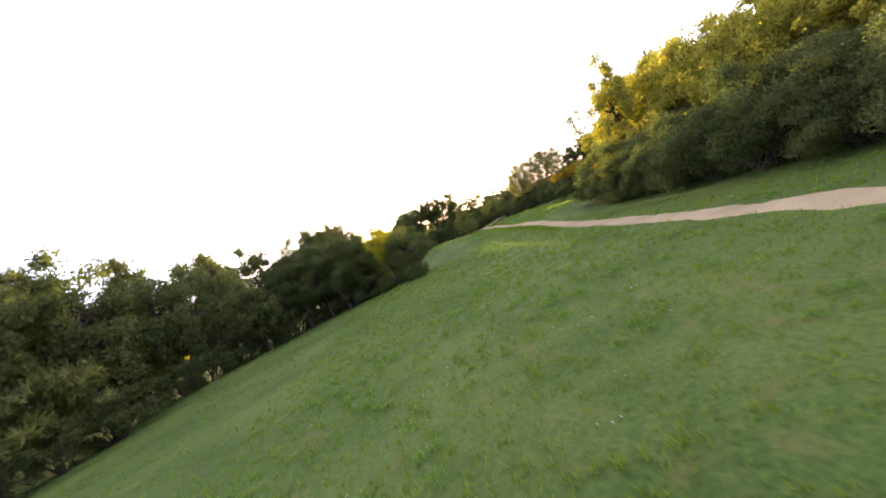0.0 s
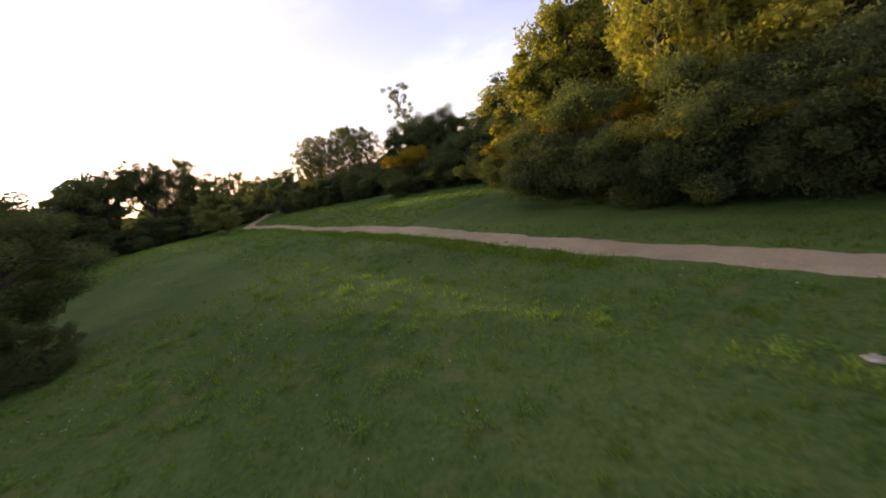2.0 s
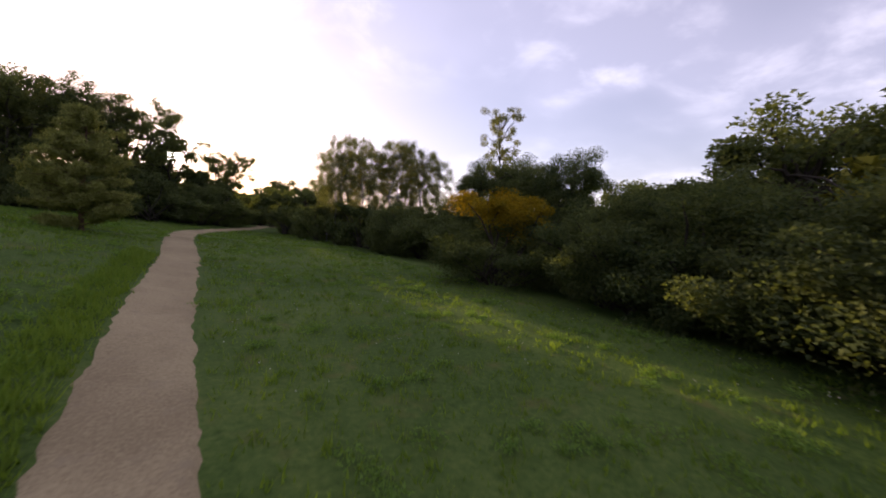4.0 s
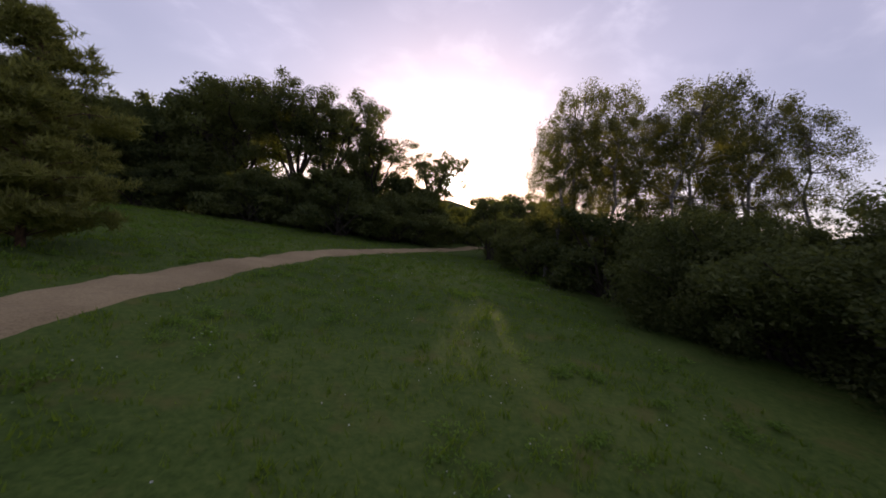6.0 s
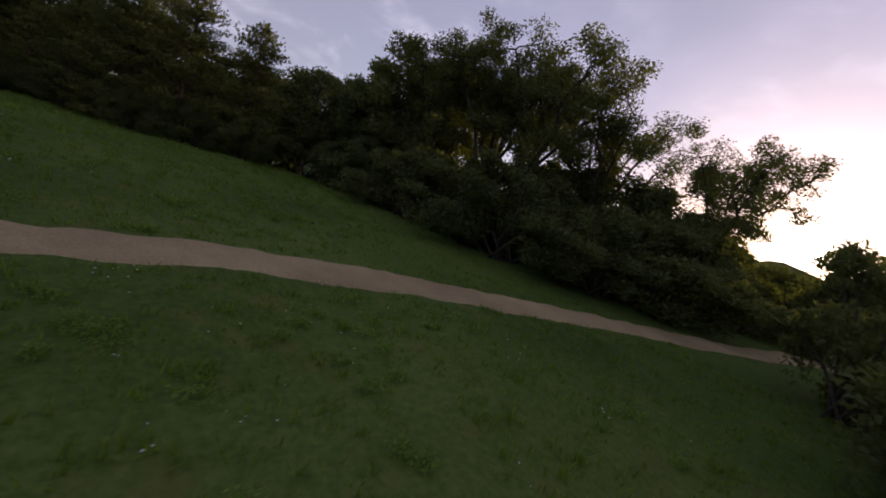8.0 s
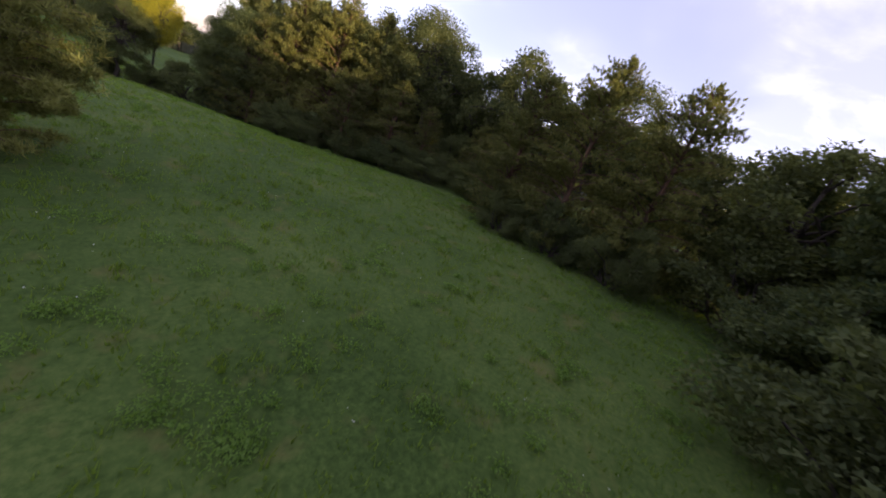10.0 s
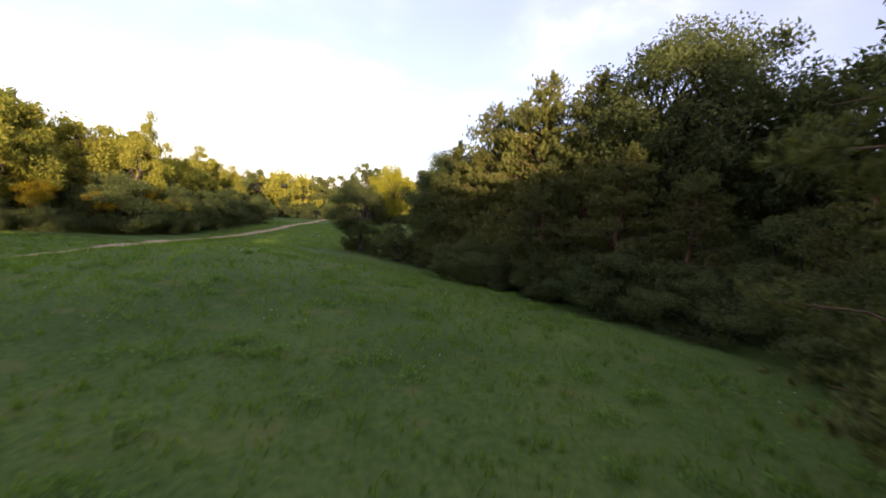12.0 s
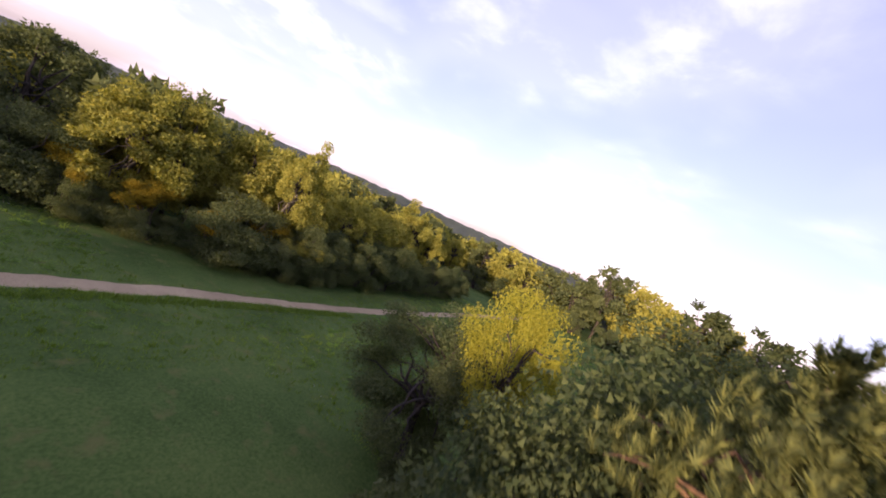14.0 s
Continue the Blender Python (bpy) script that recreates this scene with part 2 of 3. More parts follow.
path = mesh_object("path", pv, pf, GRAVEL, True)
tagged(path, "pale pinkish-brown gravel footpath with ragged grass edges", "path", kind="structure")

# woods and low hills that run on to the horizon
hv, hf = [], []
NA, RINGS = 420, [0, 1, 6, 13, 22, 33, 47, 65, 88, 117, 155, 205, 270, 360, 480, 640, 860, 1200]
for i in range(NA):
    a = 2 * math.pi * i / NA
    for k, r in enumerate(RINGS):
        rr = 112 + 14 * noise.noise((math.cos(a) * 3, math.sin(a) * 3, 8)) + r
        x, y = 18 + math.sin(a) * rr, 55 + math.cos(a) * rr
        crown = 0 if k == 0 else 7 + 2.2 * noise.noise((x * 0.13, y * 0.13, 2)) + 1.6 * noise.noise((x * 0.3, y * 0.3, 6))
        swell = min(1.0, r / 300) * (5 * noise.noise((x * 0.003, y * 0.003, 1)) + 9 * max(0.0, math.sin(a) * 0.6 - math.cos(a) * 0.5))
        hv.append((x, y, (height(x, y) if r < 200 else 5.0) + crown + swell))
n_r = len(RINGS)
for i in range(NA):
    for j in range(n_r - 1):
        p0, p1 = i * n_r + j, ((i + 1) % NA) * n_r + j
        hf.append((p0, p0 + 1, p1 + 1, p1))
hills = mesh_object("backdrop", hv, hf, FAR_WOOD, True)
tagged(hills, "distant woods and low hills along the horizon", "hills", kind="structure")


# ---- plants ----
def leaves(rng, centres, radii, count, size, up=0.3, long=1.5, drop=0.0, broad=0.42, fine=True):
    """Verts and faces of single leaves strewn round the given centres; fine ones are smaller and more."""
    if fine:
        count, size = int(count * 2.5), size * 0.64
    n = len(centres) * count
    c = np.repeat(np.asarray(centres), count, 0)
    rr = np.repeat(np.asarray(radii).reshape(len(centres), -1), count, 0)
    d = rng.normal(size=(n, 3))
    d /= np.linalg.norm(d, axis=1)[:, None]
    p = c + d * rr * (rng.random((n, 1)) ** 0.55)
    a = rng.normal(size=(n, 3)) + d * 0.6 + (0, 0, -drop)
    a /= np.linalg.norm(a, axis=1)[:, None]
    b = np.cross(a, rng.normal(size=(n, 3)) + (0, 0, up))
    b /= np.linalg.norm(b, axis=1)[:, None] + 1e-9
    s = size * (0.6 + 0.8 * rng.random((n, 1)))
    v = np.stack([p + a * s * 0.8 * long, p + b * s * broad, p - b * s * broad], 1).reshape(-1, 3)
    return v, np.arange(n * 3).reshape(n, 3)


def shoots(rng, feet, axes, count, length, needle):
    """Bottle-brush shoots of pine: needles that stand off an upright axis."""
    n = len(feet) * count
    a = np.asarray(axes) + rng.normal(size=(len(feet), 3)) * 0.5
    a /= np.linalg.norm(a, axis=1)[:, None]
    long = length * (0.6 + 0.7 * rng.random((len(feet), 1)))
    a, c, k = np.repeat(a, count, 0), np.repeat(np.asarray(feet), count, 0), np.repeat(long, count, 0)
    out = np.cross(a, rng.normal(size=(n, 3)))
    out /= np.linalg.norm(out, axis=1)[:, None] + 1e-9
    t = rng.random((n, 1))
    p = c + a * k * t
    tip = p + (a * (0.45 + 0.5 * t) + out * (1.0 - 0.35 * t)) * needle * (0.75 + 0.5 * rng.random((n, 1)))
    side = np.cross(a, out) * 0.014
    return np.stack([tip, p + side, p - side], 1).reshape(-1, 3), np.arange(n * 3).reshape(n, 3)


def tube(bm, points, radii, sides=6):
    """A tapered limb along the given points."""
    rings = []
    for i, (p, r) in enumerate(zip(points, radii)):
        q = (points[min(i + 1, len(points) - 1)] - points[max(i - 1, 0)]).to_track_quat("Z", "Y")
        rings.append([bm.verts.new(p + q @ Vector((math.cos(k * 2 * math.pi / sides) * r, math.sin(k * 2 * math.pi / sides) * r, 0))) for k in range(sides)])
    for a, b in zip(rings, rings[1:]):
        for k in range(sides):
            bm.faces.new((a[k], a[(k + 1) % sides], b[(k + 1) % sides], b[k]))


def bent(rng, a, b, sag, n=4):
    a, b = Vector(a), Vector(b)
    out = []
    for i in range(n + 1):
        t = i / n
        w = Vector(rng.normal(size=3)) * sag * math.sin(math.pi * t)
        out.append(a.lerp(b, t) + w + Vector((0, 0, (b - a).length * 0.12 * math.sin(math.pi * t))))
    return out


def part(name, bm, mat, parent, label=""):
    me = bpy.data.meshes.new(name)
    bm.to_mesh(me)
    bm.free()
    for f in me.polygons:
        f.use_smooth = True
    me.materials.append(mat)
    ob = new(name, me)
    ob.parent = parent
    return tagged(ob, label)


def plant(name, trunk, boughs, wood_mat, cloud, leaf_mat):
    root = new(name)
    if trunk:
        part("trunk", trunk, wood_mat, root)
    tagged(part("branchwork", boughs, wood_mat, root), kind="stuff")
    crown = mesh_object("crown", *cloud, leaf_mat)
    crown.parent = root
    return root


def broad_tree(seed, tall=12.0, wide=4.2, low=0.3, clumps=60, per=90, leaf=0.3, mat=None, gaps=0.75, tight=1.0, fine=True):
    """A round-headed broadleaf: forked trunk, limbs, clumps of leaves with gaps."""
    rng = np.random.default_rng(seed)
    wood, boughs = bmesh.new(), bmesh.new()
    top = Vector((rng.normal() * 0.5, rng.normal() * 0.5, tall * 0.62))
    trunk = bent(rng, (0, 0, -0.3), top, 0.25, 6)
    tube(wood, trunk, [0.3 * (1 - 0.12 * i) for i in range(7)], 8)
    centres, radii = [], []
    cz, hz = tall * (1 + low) / 2, tall * (1 - low) / 2
    lobes = [(rng.uniform(0, 6.28), rng.uniform(-0.5, 0.75)) for _ in range(7)]
    while len(centres) < clumps:
        d = rng.normal(size=3)
        d /= np.linalg.norm(d)
        bulge = 0.72 + 0.4 * max(math.exp(-((math.atan2(d[1], d[0]) - a + math.pi) % (2 * math.pi) - math.pi) ** 2 / 0.5 - (d[2] - z) ** 2 / 0.25) for a, z in lobes)
        r = bulge * (0.55 + 0.45 * rng.random() ** gaps)
        c = np.array([d[0] * wide * r, d[1] * wide * r, cz + d[2] * hz * r])
        centres.append(c)
        radii.append(np.array([1, 1, 0.75]) * rng.uniform(0.65, 1.35) * tight * wide / 4.2)
    for k in range(0, clumps, 3 if tight == 1.0 else 2):
        start = trunk[int(rng.integers(3, 7))]
        c = centres[k]
        tube(boughs, bent(rng, start, c, 0.2), [0.1, 0.08, 0.06, 0.04, 0.02], 5)
    return plant("tree", wood, boughs, BARK, leaves(rng, centres, radii, per, leaf, fine=fine), mat or OAK_LEAF)


def field_oak(seed, tall=12.0, wide=4.8, fork=0.26, per=95, leaf=0.15):
    """An oak with a high open crown: trunk, rising limbs that stay bare inside, and leaf clumps at the ends of the boughs."""
    rng = np.random.default_rng(seed)
    wood, boughs = bmesh.new(), bmesh.new()
    head = Vector((rng.normal() * 0.3, rng.normal() * 0.3, tall * fork))
    tube(wood, bent(rng, (0, 0, -0.3), head, 0.08, 4), [0.27, 0.23, 0.2, 0.18, 0.17], 9)
    centres, radii = [], []
    for k in range(9):
        a = k * 2.4 + rng.uniform(-0.3, 0.3)
        out = 0.1 if k == 0 else 0.28 + 0.06 * k + rng.uniform(-0.06, 0.06)
        top = Vector((math.cos(a) * out * wide, math.sin(a) * out * wide, tall * (0.44 + 0.46 * math.sqrt(1 - out * out) + rng.uniform(-0.05, 0.03))))
        limb = bent(rng, head if k < 6 else head * 0.8, top, 0.2, 6)
        tube(boughs, limb, [0.12, 0.105, 0.09, 0.075, 0.06, 0.045, 0.03], 7)
        for j in range(9):
            start = limb[int(rng.integers(2, 7))]
            b, far = a + rng.normal() * 1.1, wide * rng.uniform(0.08, 0.3)
            tip = start + Vector((math.cos(b) * far, math.sin(b) * far, tall * rng.uniform(-0.06, 0.12)))
            bough = bent(rng, start, tip, 0.12, 4)
            tube(boughs, bough, [0.05, 0.04, 0.03, 0.022, 0.012], 5)
            for spot in (tip, bough[2].lerp(tip, 0.3) + Vector(rng.normal(size=3)) * 0.4):
                centres.append(np.array(spot) + rng.normal(size=3) * 0.2)
                radii.append(np.array([1, 1, 0.8]) * rng.uniform(0.45, 0.85) * wide / 4.8)
    return plant("tree", wood, boughs, BARK, leaves(rng, centres, radii, per, leaf, up=0.6), OAK_LEAF)


def shrub(seed, tall=5.0, wide=2.8, clumps=75, per=105, leaf=0.2, turning=0.0, tops=None, note="yellow and orange turning leaves"):
    """A bush that is leafy down to the ground: arching boughs from one foot, each with flat layered sprays."""
    rng = np.random.default_rng(seed)
    boughs = bmesh.new()
    centres, radii = [], []
    lobes = [(rng.uniform(0, 6.28), rng.uniform(0.1, 0.9)) for _ in range(6)]
    while len(centres) < clumps:
        d = rng.normal(size=3)
        d[2] = abs(d[2]) * 1.1 - 0.25
        d /= np.linalg.norm(d)
        bulge = 0.75 + 0.4 * max(math.exp(-((math.atan2(d[1], d[0]) - a + math.pi) % (2 * math.pi) - math.pi) ** 2 / 0.4 - (d[2] - z) ** 2 / 0.2) for a, z in lobes)
        r = bulge * (0.72 + 0.28 * rng.random() ** 0.6)
        tip = np.array([d[0] * wide * r, d[1] * wide * r, max(0.3, tall * 0.3 + d[2] * tall * 0.68 * r)])
        foot = Vector((rng.normal() * 0.3, rng.normal() * 0.3, -0.2))
        bough = bent(rng, foot, tip, 0.15)
        tube(boughs, bough, [0.07, 0.06, 0.045, 0.03, 0.015], 5)
        out = np.array([d[0], d[1], 0]) / (math.hypot(d[0], d[1]) + 1e-6)
        side = np.array([-out[1], out[0], 0])
        for k in range(5):
            back = 0.22 * k * wide / 2.8
            c = tip - out * back + side * rng.normal() * 0.34 + (0, 0, rng.normal() * 0.24 - 0.1 * (k == 0))
            c[2] = max(0.2, c[2] - 0.05 * k)
            centres.append(c)
            radii.append(np.array([1, 1, 0.72]) * rng.uniform(0.34, 0.72) * wide / 2.8)
        c = tip * (0.72, 0.72, rng.uniform(0.25, 0.8))
        centres.append(np.array([c[0], c[1], max(0.25, c[2])]))
        radii.append(np.array([1, 1, 0.8]) * rng.uniform(0.5, 0.85) * wide / 2.8)
    clumps = len(centres)
    if not turning:
        return plant("bush", None, boughs, BARK, leaves(rng, centres, radii, per, leaf), LEAF)
    # highest clumps take the tops colour: turning leaves, on the low path bushes painted sunlight
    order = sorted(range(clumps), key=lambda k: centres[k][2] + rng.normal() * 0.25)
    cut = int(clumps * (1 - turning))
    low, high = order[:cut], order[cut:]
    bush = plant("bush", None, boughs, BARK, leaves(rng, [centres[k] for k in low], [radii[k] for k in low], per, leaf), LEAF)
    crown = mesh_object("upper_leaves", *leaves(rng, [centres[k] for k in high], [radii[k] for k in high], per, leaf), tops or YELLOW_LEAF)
    crown.parent = bush
    tagged(crown, note)
    return bush


def birch(seed, tall=12.5):
    """A slender white-stemmed tree with fine hanging sprays."""
    rng = np.random.default_rng(seed)
    wood, boughs = bmesh.new(), bmesh.new()
    lean = Vector((rng.normal() * 0.5, rng.normal() * 0.5, tall))
    stem = bent(rng, (0, 0, -0.3), lean, 0.15, 8)
    tube(wood, stem, [0.12 * (1 - 0.11 * i) for i in range(9)], 7)
    centres, radii = [], []
    for k in range(96):
        t = 0.3 + 0.69 * rng.random() ** 0.8
        out = (0.35 + 1.9 * math.sin(math.pi * min(1, (t - 0.2) * 1.15)) ** 0.8) * rng.uniform(0.35, 1.05)
        a = rng.uniform(0, 6.28)
        c = np.array([lean.x * t + math.cos(a) * out, lean.y * t + math.sin(a) * out, tall * t])
        centres.append(c)
        radii.append(np.array([0.46, 0.46, 0.62]) * rng.uniform(0.6, 1.2))
        if k % 3 == 0:
            i = min(7, int(t * 8 * 0.9))
            tube(boughs, bent(rng, stem[i], c, 0.1), [0.035, 0.03, 0.02, 0.012, 0.006], 4)
    return plant("birch", wood, boughs, BIRCH_BARK, leaves(rng, centres, radii, 110, 0.1, 0.2, 1.4, 0.9), BIRCH_LEAF)


def pine(seed, tall=12.0, wide=3.6, foot=0.12, per=15, needle=0.24, broad=0.2, tufts=3, tiers=0.055, brush=0):
    """A pine: straight stem, tiers of boughs with tufts of needles that point up."""
    rng = np.random.default_rng(seed)
    wood, boughs = bmesh.new(), bmesh.new()
    stem = bent(rng, (0, 0, -0.3), (rng.normal() * 0.3, rng.normal() * 0.3, tall), 0.08, 8)
    tube(wood, stem, [0.24 * (1 - 0.11 * i) for i in range(9)], 8)
    centres, radii, axes = [], [], []
    z = tall * foot
    while z < tall * 0.97:
        t = z / tall
        reach = wide * (1 - ((t - 0.25) / 0.78) ** 2 if t > 0.25 else 0.85 + 0.15 * t / 0.25) * rng.uniform(0.75, 1.1) + 0.25
        for k in range(int(rng.integers(4, 7))):
            a = rng.uniform(0, 6.28)
            tip = np.array([math.cos(a) * reach, math.sin(a) * reach, z + 0.25 * reach * rng.uniform(0.4, 1.3)])
            base = Vector((0, 0, z))
            tube(boughs, bent(rng, base, tip, 0.08), [0.045, 0.036, 0.028, 0.018, 0.008], 4)
            for s in np.arange(0.3, 1.01, 0.5 / max(reach, 0.5)):
                c = np.array(base) * (1 - s) + tip * s
                for q in range(tufts):
                    centres.append(c + rng.normal(size=3) * (0.25, 0.25, 0.12))
                    radii.append(np.array([0.3, 0.3, 0.26]) * rng.uniform(0.8, 1.2))
                    axes.append((math.cos(a) * 0.5, math.sin(a) * 0.5, 1.0))
        z += tall * tiers * rng.uniform(0.8, 1.2)
    for k in range(5 * tufts):
        a, d = rng.uniform(0, 6.28), rng.uniform(0, 0.22)
        centres.append(np.array([stem[8].x + math.cos(a) * d, stem[8].y + math.sin(a) * d, tall * rng.uniform(0.93, 1.0)]))
        radii.append(np.array([0.22, 0.22, 0.26]))
        axes.append((math.cos(a) * 0.3, math.sin(a) * 0.3, 1.0))
    if brush:
        return plant("pine", wood, boughs, PINE_BARK, shoots(rng, centres, axes, brush, 0.17, 0.13), NEEDLE)
    return plant("pine", wood, boughs, PINE_BARK, leaves(rng, centres, radii, per, needle, 0.2, 2.4, -1.1, broad, False), NEEDLE)


def wispy_tree(seed, tall=16.0):
    """A tall thin poplar, bare below and sparse above."""
    rng = np.random.default_rng(seed)
    wood, boughs = bmesh.new(), bmesh.new()
    stem = bent(rng, (0, 0, -0.3), (0.2, 0.1, tall * 0.95), 0.2, 8)
    tube(wood, stem, [0.2 * (1 - 0.11 * i) for i in range(9)], 7)
    centres, radii = [], []
    for k in range(60):
        t = 0.5 + 0.5 * rng.random()
        a, out = rng.uniform(0, 6.28), rng.uniform(0.3, 1.9) * (1.25 - 0.8 * abs(t - 0.8))
        c = np.array([math.cos(a) * out, math.sin(a) * out, tall * t])
        centres.append(c)
        radii.append(np.array([0.5, 0.5, 0.42]) * rng.uniform(0.7, 1.2))
        tube(boughs, bent(rng, stem[min(7, int(t * 7.2))], c, 0.12), [0.05, 0.04, 0.03, 0.02, 0.01], 4)
    return plant("poplar", wood, boughs, BARK, leaves(rng, centres, radii, 70, 0.17), BIRCH_LEAF)


def bare_stem(seed, tall=9.0):
    """A dead pale stem that leans, with a few broken limbs."""
    rng = np.random.default_rng(seed)
    root = new("dead_tree")
    wood = bmesh.new()
    stem = bent(rng, (0, 0, -0.3), (2.6, 0.4, tall), 0.12, 8)
    tube(wood, stem, [0.1 * (1 - 0.1 * i) for i in range(9)], 7)
    part("trunk", wood, DEAD_BARK, root)
    for k in range(4):
        limb = bmesh.new()
        start = stem[4 + k]
        tube(limb, bent(rng, start, start + Vector((rng.uniform(-1, 1.6), rng.uniform(-1, 1), rng.uniform(0.6, 1.5))), 0.06), [0.05, 0.04, 0.03, 0.02, 0.01], 5)
        part("limb", limb, DEAD_BARK, root)
    return root


wanted = {}


def put(kind, x, y, tall, wide=1.0, turn=0.0, label="", category="tree", group=""):
    """Note a plant of a kind at a place; tall and wide scale the kind."""
    wanted.setdefault(kind, []).append((x, y, tall, wide, turn, label, category, group))


dice = random.Random(11)


def strew(kinds, spots, tall, wide, label, category, group, jitter=0.5):
    for x, y in spots:
        put(dice.choice(kinds), x + dice.uniform(-jitter, jitter), y + dice.uniform(-jitter, jitter), tall * dice.uniform(0.85, 1.15),
            wide * dice.uniform(0.9, 1.15), dice.uniform(0, 360), label, category, group)


# -- the oak wood at the north end --
for x, y, tall in [(16.2, 110.6, 12.4), (19.8, 111, 12.8), (23.2, 111.6, 12.8), (26.8, 114.2, 10.6)]:
    put(dice.choice(["field_oak", "field_oak_b", "field_oak_c"]), x, y, tall, 1.1, dice.uniform(0, 360), "oak with an open dark crown against the sky", "tree", "oaks at the wood's edge")
put("field_oak_c", 32.4, 115.8, 9.6, 1.0, 40, "small oak with an open crown beside the path", "tree", "oaks at the wood's edge")
strew(["dark_a", "oak_c", "dark_b"], [(9.8, 109.6), (10, 113.4), (7.0, 111.2)], 10.8, 1.0, "dense dark oak in the wood", "tree", "oaks at the wood's edge")
strew(["dark_a", "oak_c"], [(13.0, 110), (13.8, 113)], 12.6, 1.0, "dense dark oak in the wood", "tree", "oaks at the wood's edge")
strew(["dark_a", "oak_c", "dark_b"], [(-10, 99), (-14, 105)], 9.8, 1.1, "dense dark oak in the wood", "tree", "oaks at the wood's edge")
for kind, x, y, tall in [("oak_c", 5.2, 107, 9.2), ("dark_b", 2.2, 107, 9.0), ("oak_c", -0.6, 104.4, 8.8), ("dark_b", -5, 102, 8.6), ("oak_c", 1.5, 111, 9.8), ("dark_a", 6.4, 111, 9.8), ("oak_c", -7, 109, 9.6)]:
    put(kind, x, y, tall, 1.15, dice.uniform(0, 360), "dense dark oak in the wood", "tree", "oaks at the wood's edge")
for x, y, tall in [(6.4, 94.7, 8.1), (7.1, 97.9, 9.4), (7.5, 101.5, 9.0), (4.3, 93.5, 6.6)]:
    put("fine_pine", x, y, tall, 0.95, dice.uniform(0, 360), "dark dense pine leafy to the ground forward of the wood", "pine", "pines forward of the wood")
for x, y, tall in [(8.8, 101.4, 3.3), (8.2, 98.5, 2.9), (7.8, 95.7, 2.6)]:
    put("fine_bush_b", x, y, tall, 0.9, dice.uniform(0, 360), "low dark bush at the foot of the pines", "bush", "bushes at the wood's edge")
strew(["dark_a", "dark_b", "oak_c"], [(14, 117), (20, 119), (26, 121), (32, 123), (4, 118), (-12, 116), (31, 129), (26, 132), (18, 128), (8, 128)], 5.4, 1.2, "oak deeper in the wood", "tree", "oaks in the wood")
strew(["bush_a", "bush_b", "bush_c"], [(-3, 101), (0.5, 103.3), (3.6, 104.6), (6.8, 106.6), (10, 107.6), (13, 108), (16, 108), (19, 107.8), (22, 108.2), (25, 109), (27.6, 109.6), (30, 110.4), (31.2, 112.2), (30.6, 115.5), (30.4, 121), (11.5, 108.5), (16, 109.5), (20.5, 110.5), (25, 112.5), (29.5, 113)], 4.2, 1.4, "dark hawthorn bush under the oaks", "bush", "bushes at the wood's edge")
strew(["dark_a", "dark_b"], [(46, 146), (52, 150), (25, 158), (46, 162), (58, 140), (43.5, 136), (47, 134), (51, 137)], 9.6, 1.1, "tree beyond the end of the meadow", "tree", "trees beyond the gap")
strew(["bush_a", "bush_c", "bush_b"], [(15, 108), (18, 108.6), (21.5, 109), (24, 110.2), (26.4, 110.8), (28.6, 112), (31, 112.6)], 4.6, 1.15, "tall dark hawthorn under the oaks", "bush", "bushes at the wood's edge")
strew(["dark_a", "dark_b"], [(31, 149), (34.4, 150.4), (37.6, 149), (41, 148), (28, 152)], 6.6, 1.5, "low tree beyond the end of the meadow", "tree", "trees beyond the gap", 0.3)
for x, y, tall in [(21.4, 113.0, 6.2), (24.2, 113.4, 6.8), (26.6, 115.6, 7.4), (29.2, 115.4, 6.8), (31.0, 114.6, 5.8), (32.6, 115.0, 4.2)]:
    put("bush_b", x, y, tall, 1.0, 30 * x, "tall dark hawthorn under the oaks", "bush", "bushes at the wood's edge")
# added to block low sun and narrow the lit streak on the grass
put("bush_c", 36.9, 119.5, 5.8, 0.95, 100, "dark bush added beyond the meadow to narrow the sun streak", "bush", "bushes at the wood's edge")
put("bush_b", 34.4, 117.2, 3.05, 1.05, 20, "low dark bush under the small oak", "bush", "bushes at the wood's edge")
put("bush_a", 37.7, 108, 5.5, 0.7, 70, "low dark bush at the end of the hedge", "bush", "hedge along the meadow")
# second added sun blocker, east of the streak
put("bush_c", 38.4, 119.5, 6.2, 0.72, 0, "dark bush added beyond the meadow to narrow the sun streak", "bush", "bushes at the wood's edge")
# -- lone pine by the path --
put("lone_pine", 23.2, 87.3, 6.1, 1.15, 30, "bushy dark pine standing alone in the meadow", "pine")
# -- birches and the hedge on the east side, north part --
for x, y, tall in [(39.8, 97.8, 9.4), (41, 99.2, 10.8), (42.6, 97.8, 11.0), (44, 99.6, 10.6), (45.4, 97.6, 11.8), (47, 98.8, 12.2), (48.8, 97, 11.6), (50, 98.6, 10.6), (46, 101.8, 11), (42.8, 102.2, 10.4), (48.5, 101.6, 11.2), (40.4, 101.6, 9.6), (51, 95.5, 10)]:
    put(dice.choice(["birch_a", "birch_b"]), x, y, tall, 1.2, dice.uniform(0, 360), "white-stemmed birch with fine hanging twigs", "birch", "birches")
strew(["bush_a", "bush_b", "bush_c"], [(39.8, 110), (40, 106), (40.2, 102.2), (40.8, 98.8), (42.2, 95.6), (43.5, 113), (43, 104), (44.8, 100.4), (46, 97), (47.6, 93.5), (44, 108), (48, 104), (50, 98)], 4.3, 1.15, "dark hedge bush at the meadow's edge", "bush", "hedge along the meadow")
